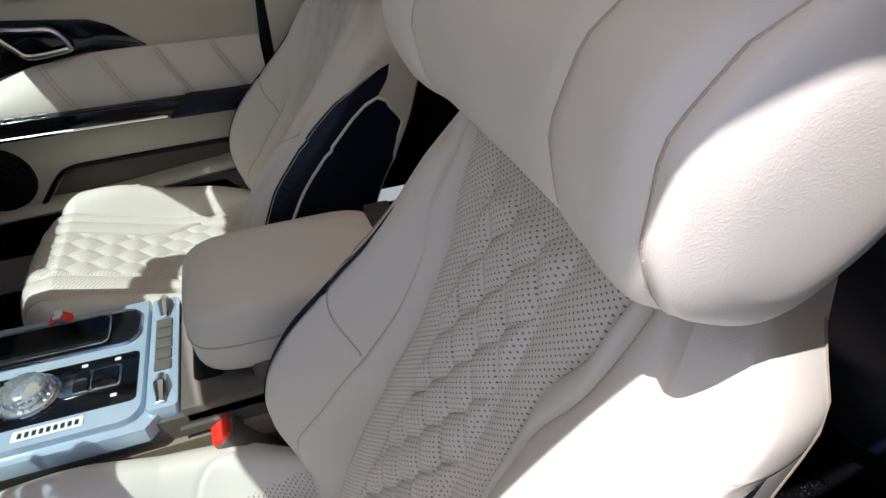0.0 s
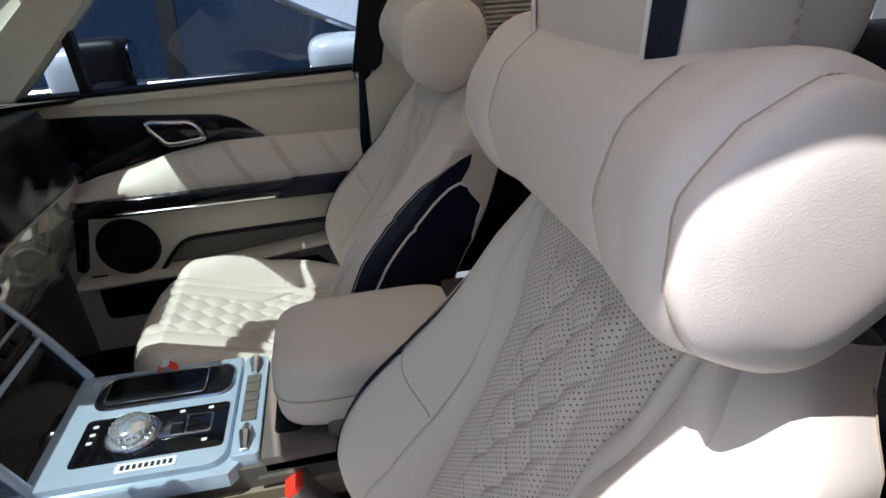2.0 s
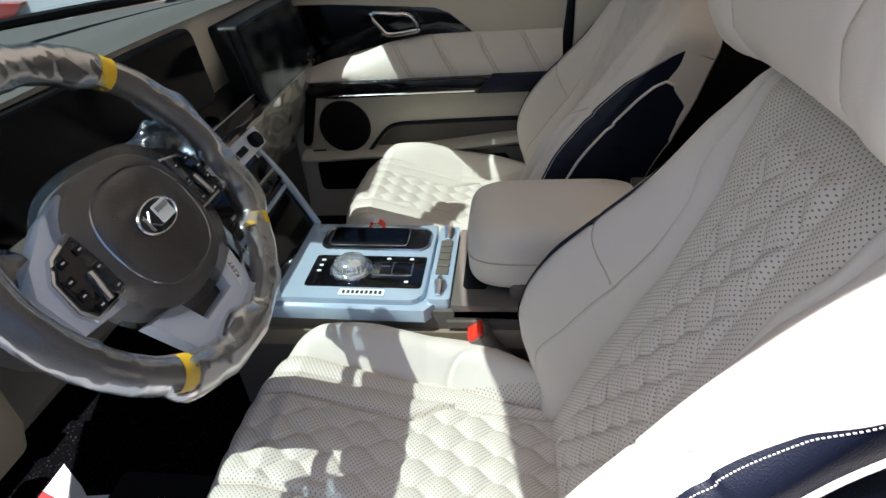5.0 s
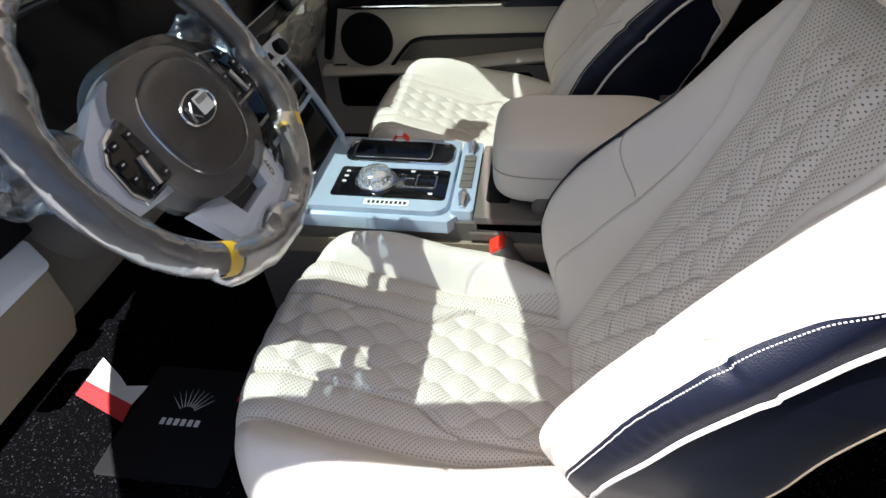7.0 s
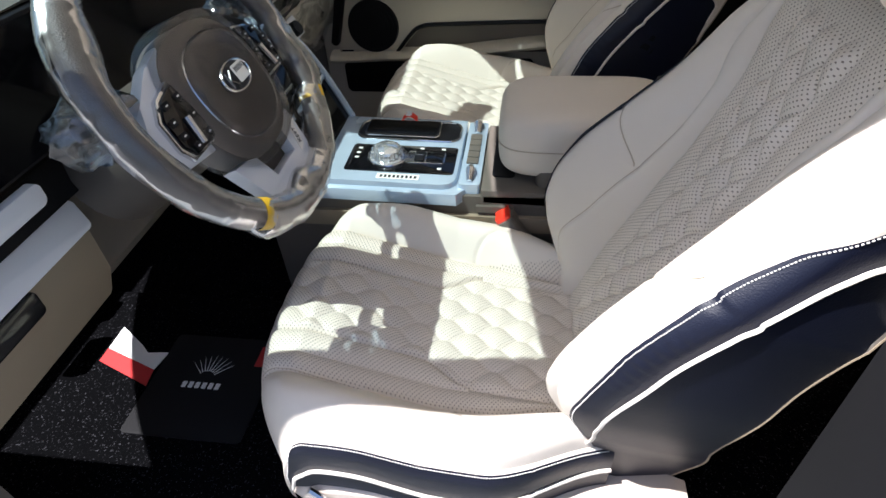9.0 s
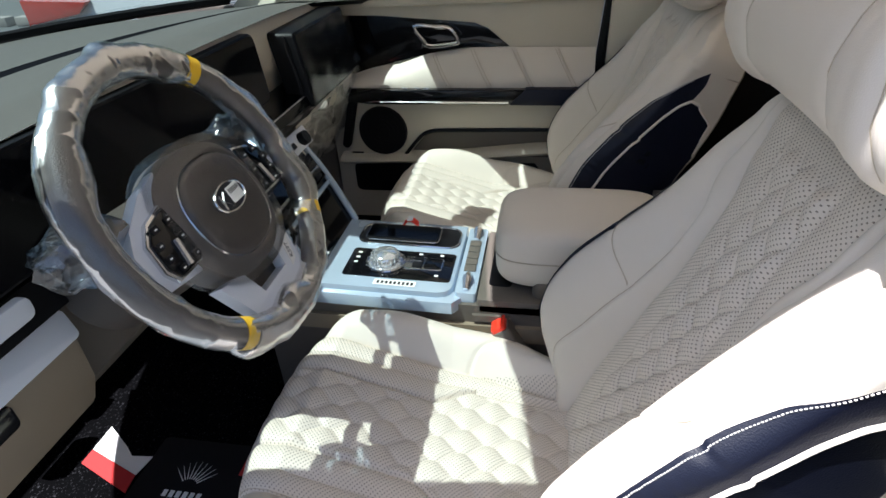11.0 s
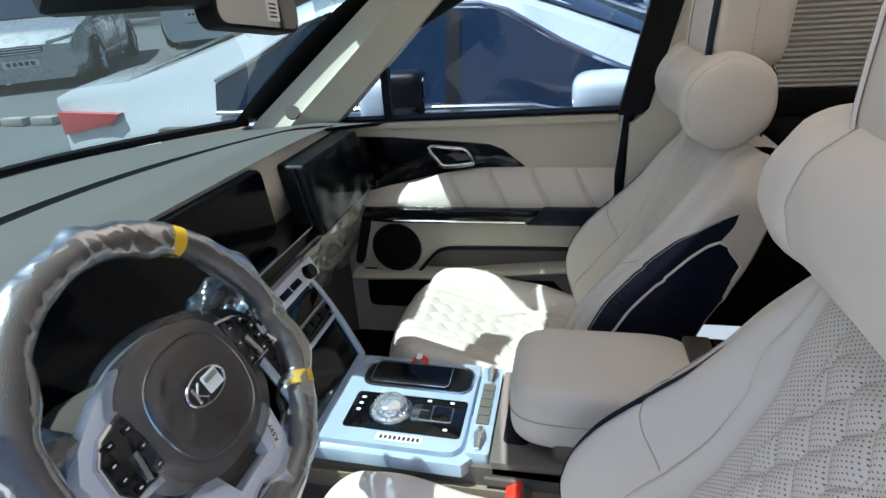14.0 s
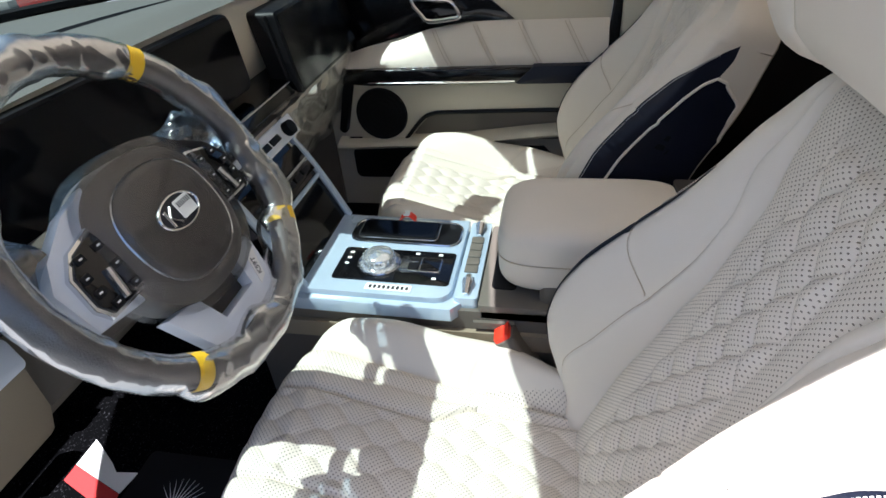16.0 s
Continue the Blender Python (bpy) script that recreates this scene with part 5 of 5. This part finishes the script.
# ---- mirrors ----
def mirrors():
    e = thing("rear_view_mirror", (-0.63, 0.09, 1.40), "black rear-view mirror with a paper tag", "mirror")
    M = lambda a, b, h: (-0.635 + h + 0.25 * a, 0.138 + 0.70 * a, 1.395 + b + 0.1 * h - 0.10 * a)
    part("housing", prism(rounded(-0.125, -0.036, 0.125, 0.036, 0.026, 6), M, -0.03, 0.006, 0.006), BLACK, e)
    part("glass", prism(rounded(-0.118, -0.030, 0.118, 0.030, 0.022, 6), M, 0.0065, 0.0075), MIRROR, e, smooth=False)
    tg = part("tag", prism(rounded(0.020, -0.020, 0.056, 0.018, 0.002), M, 0.008, 0.0085), WHITE, e, "white paper tag", smooth=False)
    for k in range(4):
        part("bar", prism(rounded(0.027, -0.014 + 0.007 * k, 0.049, -0.011 + 0.007 * k, 0.0005), M, 0.0087, 0.009), INK, tg, smooth=False)
    part("stem", tube([(-0.65, 0.10, 1.43), (-0.67, 0.06, 1.50)], 0.014, 10), BLACK, e)
    part("sensor_box", box((-0.86, -0.10, 1.40), (-0.66, 0.10, 1.49), 0.02), BLACK, e)
    s = thing("door_mirror", (-0.64, 1.02, 1.05), "black-backed door mirror outside the window", "mirror")
    part("housing", puff((-0.80, 0.985, 1.005), (-0.655, 1.11, 1.165), 3.2, 20, 28), WHITECAR, s)
    K = lambda a, b, h: (-0.565 + h, a, b)
    part("bezel", puff((-0.705, 0.965, 1.005), (-0.562, 1.10, 1.185), 5.0, 18, 24), BLACK, s)
    part("glass", prism(rounded(0.985, 1.032, 1.085, 1.165, 0.02, 5), K, 0.002, 0.006), MIRROR, s, smooth=False)
    part("arm", box((-0.66, 0.80, 1.04), (-0.58, 1.0, 1.075), 0.012), BLACK, s)


mirrors()



# ---- cars outside ----
def car(name, m, paint, label, L=4.8, W=1.82, H=1.44, kind="sedan", r1=0.35, g1=1.35):
    """A parked car: front at +x, middle of its track at the origin, wheels on z = 0; then placed by m."""
    e = thing(name, (0, 0, 0), label, "car", "parked cars")
    h = L / 2
    belt = 0.62 * H
    if kind == "sedan":
        roofk = [(-h, 0.70 * H), (-h + 0.12, 0.735 * H), (-h + 0.48, 0.76 * H), (-h + 1.40, 0.955 * H), (r1 - 0.6, H), (r1, 0.975 * H), (g1, 0.69 * H), (h - 0.35, 0.60 * H), (h, 0.47 * H)]
        g0, r0 = -h + 0.48, -h + 1.40
    else:
        roofk = [(-h, 0.62 * H), (-h + 0.10, 0.66 * H), (-h + 0.45, 0.97 * H), (-0.4, H), (0.4, 0.98 * H), (1.25, 0.66 * H), (h - 0.30, 0.56 * H), (h, 0.44 * H)]
        g0, g1, r0, r1 = -h + 0.12, 1.25, -h + 0.45, 0.4

    def top(x):
        return lerp(x, *roofk) if kind != "sedan" else line(x, *roofk)

    def wid(x):
        return W / 2 * (1 - 0.16 * abs(x / h) ** 4)

    def sect(x):
        w, t = wid(x), top(x)
        b = min(belt + 0.02 * (x < 0), t - 0.02)
        cab = max(0.0, min(1.0, (t - b) / (H - belt)))
        wr = w * (1 - 0.27 * cab)
        return [(0.0, 0.17), (w * 0.86, 0.17), (w * 0.97, 0.26), (w, 0.42), (w * 1.0, b - 0.22), (w * 0.975, b - 0.03), (w * 0.955, b), (w + (wr - w) * 0.5 - 0.03 * cab, b + (t - b) * 0.45), (wr, t - 0.07 * cab - 0.006), (wr * 0.86, t - 0.015), (wr * 0.5, t), (0.0, t + 0.005)]

    N = 90
    xs = [-h + L * k / N for k in range(N + 1)]
    bm = bmesh.new()
    rings = []
    for x in xs:
        s = sect(x)
        ring = [bm.verts.new(m @ Vector((x, y, z))) for y, z in s] + [bm.verts.new(m @ Vector((x, -y, z))) for y, z in s[-2:0:-1]]
        rings.append(ring)
    n = len(rings[0])
    for a, b in zip(rings, rings[1:]):
        for k in range(n):
            bm.faces.new((a[k], a[(k + 1) % n], b[(k + 1) % n], b[k]))
    bm.faces.new(rings[0])
    bm.faces.new(rings[-1][::-1])
    bmesh.ops.recalc_face_normals(bm, faces=bm.faces)
    part("body", bm, paint, e)

    def side(x, f, s, out=0.022):
        q = sect(x)
        b, mid, t = Vector(q[6]), Vector(q[7]), Vector(q[8])
        p = b.lerp(mid, f * 2) if f < 0.5 else mid.lerp(t, f * 2 - 1)
        return m @ Vector((x, s * (p.x + out), p.y))

    for s in (-1, 1):
        a0, a1 = g0 + 0.50, g1 - 0.10
        edges = ((a0, (a0 + a1) / 2 - 0.012), ((a0 + a1) / 2 + 0.012, a1)) if kind == "sedan" else ((a0 - 0.2, -0.75), (-0.68, 0.22), (0.28, a1))

        def cap(x):
            return max(0.05, min(0.90, line(x, (g0 + 0.3, 0.25), (r0 + 0.05, 0.90), (r1 - 0.05, 0.90), (g1 + 0.05, 0.10))))

        for lo, hi in edges:
            w = part("window", grid(lambda u, v, lo=lo, hi=hi, s=s: side(lo + (hi - lo) * u, 0.06 + (cap(lo + (hi - lo) * u) - 0.06) * v, s), 14, 6), DARKGLASS, e, "tinted side window", flip=s < 0)
        if kind == "sedan":
            xm = (a0 + a1) / 2
            part("door_post", grid(lambda u, v, s=s: side(xm - 0.03 + 0.06 * u, 0.05 + (cap(xm) - 0.05) * v, s, 0.026), 2, 6), BLACK, e, flip=s < 0)
        part("waist_trim", tube([side(a0 + (a1 - a0) * k / 20, 0.02, s) for k in range(21)], 0.010, 6), CHROME, e)
        part("roof_trim", tube([side(a0 + (a1 - a0) * k / 20, min(0.95, cap(a0 + (a1 - a0) * k / 20) + 0.04), s, 0.02) for k in range(21)], 0.012, 6), CHROME, e)
        mr = puff((g1 - 0.72, W / 2 - 0.02, belt + 0.02), (g1 - 0.48, W / 2 + 0.19, belt + 0.17), 3.5, 14, 18)
        if s < 0:
            mr.transform(Matrix.Diagonal((1, -1, 1, 1)))
            bmesh.ops.reverse_faces(mr, faces=mr.faces)
        mr.transform(m)
        part("door_mirror", mr, paint, e)
        for gx in (-h + 1.05, (g0 + g1) / 2, g1 - 0.1):
            part("panel_gap", tube([m @ Vector((gx + 0.05 * math.sin(3 * q), s * (wid(gx) + 0.001 - 0.012 * (q > 0.8)), 0.34 + (belt - 0.36) * q)) for q in [k / 8 for k in range(9)]], 0.004, 4), RUBBER, e)
        part("handle", tube([m @ Vector((-0.50, s * (W / 2 + 0.014), belt - 0.10)), m @ Vector((-0.32, s * (W / 2 + 0.014), belt - 0.10))], 0.013, 8), CHROME, e)
        for wx in (-h + 0.98, h - 0.92):
            wl = part("wheel", tube([m @ Vector((wx, s * (W / 2 - 0.20), 0.32)), m @ Vector((wx, s * (W / 2 - 0.03), 0.32)), m @ Vector((wx, s * (W / 2 + 0.008), 0.32))], [0.32, 0.32, 0.29], 28), RUBBER, e, "black tyre")
            part("rim", tube([m @ Vector((wx, s * (W / 2 - 0.05), 0.32)), m @ Vector((wx, s * (W / 2 + 0.013), 0.32))], 0.215, 28), BLACK, wl)
            for k in range(7):
                t = 2 * math.pi * k / 7
                part("spoke", tube([m @ Vector((wx, s * (W / 2 + 0.016), 0.32)), m @ Vector((wx + 0.2 * math.cos(t), s * (W / 2 + 0.016), 0.32 + 0.2 * math.sin(t)))], 0.022, 6), CHROME, wl)
            arch = [m @ Vector((wx + 0.365 * math.cos(t), s * (W / 2 * 0.985 + 0.004), 0.32 + 0.365 * math.sin(t))) for t in [math.pi * k / 16 for k in range(17)]]
            part("wheel_arch", tube(arch, 0.02, 6), RUBBER, e)
    # windscreen and rear glass

    def end(lo, hi):
        def f(u, v):
            x = lo + (hi - lo) * u
            y = (v - 0.5) * 2
            q = sect(x)
            wr = q[8][0] * (0.93 if u < 0.9 else 0.90)
            zz = top(x) + 0.022 - (top(x) - q[8][1]) * abs(y) ** 3 * 0.8
            return m @ Vector((x, wr * y, zz))
        return f

    part("windscreen", grid(end(r1 + 0.06, g1 - 0.04), 12, 12), DARKGLASS, e, "dark windscreen")
    part("rear_glass", grid(end(g0 + 0.06, r0 - 0.05), 12, 12), DARKGLASS, e, "dark rear window")
    # lamps, grille, plates, bumpers
    for s in (-1, 1):
        tl = [(-h + 0.01, 0.556 * H), (-h + 0.005, 0.640 * H), (-h + 0.43, 0.640 * H), (-h + 0.37, 0.602 * H)]
        bm = prism(tl, lambda a, b, q, s=s: m @ Vector((a, s * (wid(a) * line(b / H, (0.5, 1.0), (0.67, 0.985)) + q), b)), -0.05, 0.012, 0.006)
        bmesh.ops.recalc_face_normals(bm, faces=bm.faces)
        lamp = part("tail_lamp", bm, TAIL, e, "red tail lamp")
        bk = prism(rounded(0.42, 0.56 * H, 0.74, 0.655 * H, 0.03), lambda a, b, q, s=s: m @ Vector((-h - q, s * a, b)), -0.05, 0.012, 0.006)
        bmesh.ops.recalc_face_normals(bk, faces=bk.faces)
        part("tail_lamp", bk, TAIL, e, "red tail lamp")
        hd = prism([(0.40, 0.44 * H), (0.44, 0.50 * H), (0.80, 0.545 * H), (0.74, 0.45 * H)], lambda a, b, q, s=s: m @ Vector((h - 0.03 + q - 0.42 * max(0, a - 0.45), s * a, b)), -0.06, 0.035, 0.01)
        bmesh.ops.recalc_face_normals(hd, faces=hd.faces)
        part("headlamp", hd, LAMP, e, "clear headlamp")
    gr = prism(rounded(-0.36, 0.39 * H, 0.36, 0.47 * H, 0.04), lambda a, b, q: m @ Vector((h + q - 0.06 * a * a, a, b)), -0.02, 0.012, 0.004)
    bmesh.ops.recalc_face_normals(gr, faces=gr.faces)
    gr = part("grille", gr, BLACK, e, "black radiator grille")
    for k in range(3):
        part("grille_bar", tube([m @ Vector((h + 0.014 - 0.06 * a * a, a, H * (0.405 + 0.025 * k))) for a in (-0.34, -0.15, 0, 0.15, 0.34)], 0.008, 5), CHROME, gr)
    for x, d, z in ((h + 0.012, 1, 0.30 * H), (-h - 0.012, -1, 0.48 * H)):
        pl = part("number_plate", prism(rounded(-0.26, z - 0.055, 0.26, z + 0.055, 0.01), lambda a, b, q: m @ Vector((x + d * q, a, b)), 0.0, 0.012), WHITE, e, smooth=False)
        for k in range(5):
            part("bar", prism(rounded(-0.20 + 0.085 * k, z - 0.03, -0.145 + 0.085 * k, z + 0.03, 0.005), lambda a, b, q: m @ Vector((x + d * q, a, b)), 0.013, 0.015), INK, pl, smooth=False)
    it = prism(rounded(-0.70, 0.16 * H, 0.70, 0.235 * H, 0.04), lambda a, b, q: m @ Vector((h + q - 0.10 * a * a, a, b)), -0.02, 0.012)
    bmesh.ops.recalc_face_normals(it, faces=it.faces)
    part("air_intake", it, BLACK, e)
    for d in (-1, 1):
        part("bumper_line", tube([m @ Vector((d * (h + 0.006 - 0.10 * a * a), a, 0.36 * H if d < 0 else 0.27 * H)) for a in (-0.75, -0.4, 0, 0.4, 0.75)], 0.008, 5), RUBBER, e)
    return e


def on_ground(x, y, yaw):
    return Matrix.Translation((x, y, slope(y))) @ Matrix.Rotation(math.atan(0.066), 4, "X") @ Matrix.Rotation(radians(yaw), 4, "Z")


car("parked_sedan", on_ground(-0.22, 2.43, 0), WHITECAR, "white sedan parked close beside the minivan", 4.85, 1.84, 1.38, "sedan", -0.15, 0.85)
car("parked_sedan", on_ground(-9.6, 9.0, -62), SILVERCAR, "silver sedan parked nose-out across the lane", 4.8, 1.84, 1.47)
car("parked_hatchback", on_ground(-9.3, 13.4, 118), WHITECAR, "white car parked tail-out", 4.4, 1.80, 1.48)
car("parked_van", on_ground(-13.5, 12.3, -58), SILVERCAR, "silver people carrier with a roof box", 4.7, 1.85, 1.72, "van")
car("parked_van", Matrix.Translation((0, 0, -0.12)) @ on_ground(0.05, 6.6, 0), WHITECAR, "white people carrier parked behind the sedan", 4.9, 1.95, 1.56, "van")


def roof_box():
    e = thing("roof_box", (-13.5, 12.3, slope(12.3) + 1.75), "white roof box on the silver people carrier", "roof box")
    b = puff((-0.95, -0.40, 1.76), (0.95, 0.40, 2.10), 4.0, 16, 24)
    b.transform(on_ground(-13.5, 12.3, -58))
    part("box", b, WHITECAR, e)


roof_box()


# ---- trees and dark backdrop wall at the end of the car park ----
def tree(x, y, tall, seed, label):
    rnd = random.Random(seed)
    z0 = slope(y)
    e = thing("tree", (x, y, z0), label, "tree", "trees")
    tr = bmesh.new()
    tube(smooth_path([(x, y, z0 - 0.1), (x + 0.1, y, z0 + tall * 0.25), (x - 0.05, y + 0.1, z0 + tall * 0.5)], 5), [0.20 - 0.008 * k for k in range(11)], 10, bm=tr)
    tips = []
    for k in range(9):
        a, r, zz = 2 * math.pi * k / 9 + rnd.random(), tall * rnd.uniform(0.18, 0.36), z0 + tall * rnd.uniform(0.55, 0.95)
        tip = Vector((x + r * math.cos(a), y + r * math.sin(a), zz))
        tube(smooth_path([(x, y, z0 + tall * rnd.uniform(0.3, 0.5)), (x + r * 0.45 * math.cos(a), y + r * 0.45 * math.sin(a), z0 + tall * 0.55), tip], 4), [0.085 - 0.008 * q for q in range(9)], 6, bm=tr)
        tips.append(tip)
    part("trunk", tr, BARK, e, "brown trunk and limbs")
    verts, faces = [], []
    for k in range(2600):
        c = rnd.choice(tips) + Vector([rnd.gauss(0, 1) for _ in range(3)]) * tall * 0.10
        a = Vector([rnd.gauss(0, 1) for _ in range(3)]).normalized()
        b = a.orthogonal().normalized()
        s = rnd.uniform(0.06, 0.13)
        i = len(verts)
        verts += [c - a * s, c + b * s * 0.45, c + a * s, c - b * s * 0.45]
        faces.append((i, i + 1, i + 2, i + 3))
    bm = bmesh.new()
    vs = [bm.verts.new(v) for v in verts]
    for f in faces:
        bm.faces.new([vs[i] for i in f])
    tagged(part("crown", bm, LEAF, e, "green leafy crown", smooth=False), kind="stuff")


for k, (x, y, t) in enumerate(((-9.5, 19.0, 6.5), (-13.0, 20.0, 7.0), (-4.9, 14.6, 4.6), (-6.6, 16.0, 5.5), (-17.5, 19.0, 7.0), (-1.0, 20.0, 6.5), (-22.5, 18.0, 6.5))):
    tree(x, y, t, 11 + k, "leafy green tree at the edge of the car park")

# tall wall coloured dark for the gloom behind the trees; hides low sky
wall = box((-45, 23.0, slope(23) - 0.3), (25, 23.4, slope(23) + 4.2), 0.02)
setting("wall_far", wall, mat("dark backdrop concrete", (0.10, 0.105, 0.095), 0.9, vary=0.3, scale=1.5, bump=0.5, bump_scale=40), "dark backdrop wall added behind the trees", "wall")


# unseen wall, added and kept dark to cut low light entering the doorway
back = box((-22, -11.4, slope(-11) - 0.3), (22, -11.0, slope(-11) + 2.8), 0.02)
setting("sky_block_wall", back, mat("dark sky-blocking wall", (0.09, 0.075, 0.06), 0.9, vary=0.3, scale=2, bump=0.5, bump_scale=40), "unseen dark wall added to block low sky light", "wall")
# unseen strip added as a reflector: throws sunlight up at the driver's seat
setting("pavement", grid(lambda u, v: (-9 + 18 * u, -7.5 + 6.3 * v, slope(-7.5 + 6.3 * v) + 0.012), 6, 4), mat("grey bounce ground", (0.17, 0.168, 0.16), 0.9, vary=0.2, scale=2, bump=0.5, bump_scale=80), "unseen grey ground added to bounce sunlight into the minivan", "pavement")


def wheel_stop_line(x):
    bm = grid(lambda u, v: (x - 0.06 + 0.12 * u, -1.2 + 5.6 * v, slope(-1.2 + 5.6 * v) + 0.006), 1, 4)
    setting("road_marking", bm, LINE, "worn white parking line", "road marking")


for x in (-3.6, 3.0):
    wheel_stop_line(x)


def fence():
    e = thing("fence", (-7.5, 5.2, slope(5.2)), "low chain of grey kerb blocks", "kerb blocks")
    for k in range(14):
        yy = 4.6 + 0.02 * k
        part("block", box((-10.6 + 0.42 * k, yy, slope(yy)), (-10.28 + 0.42 * k, yy + 0.14, slope(yy) + 0.10), 0.015), CONCRETE, e)


fence()
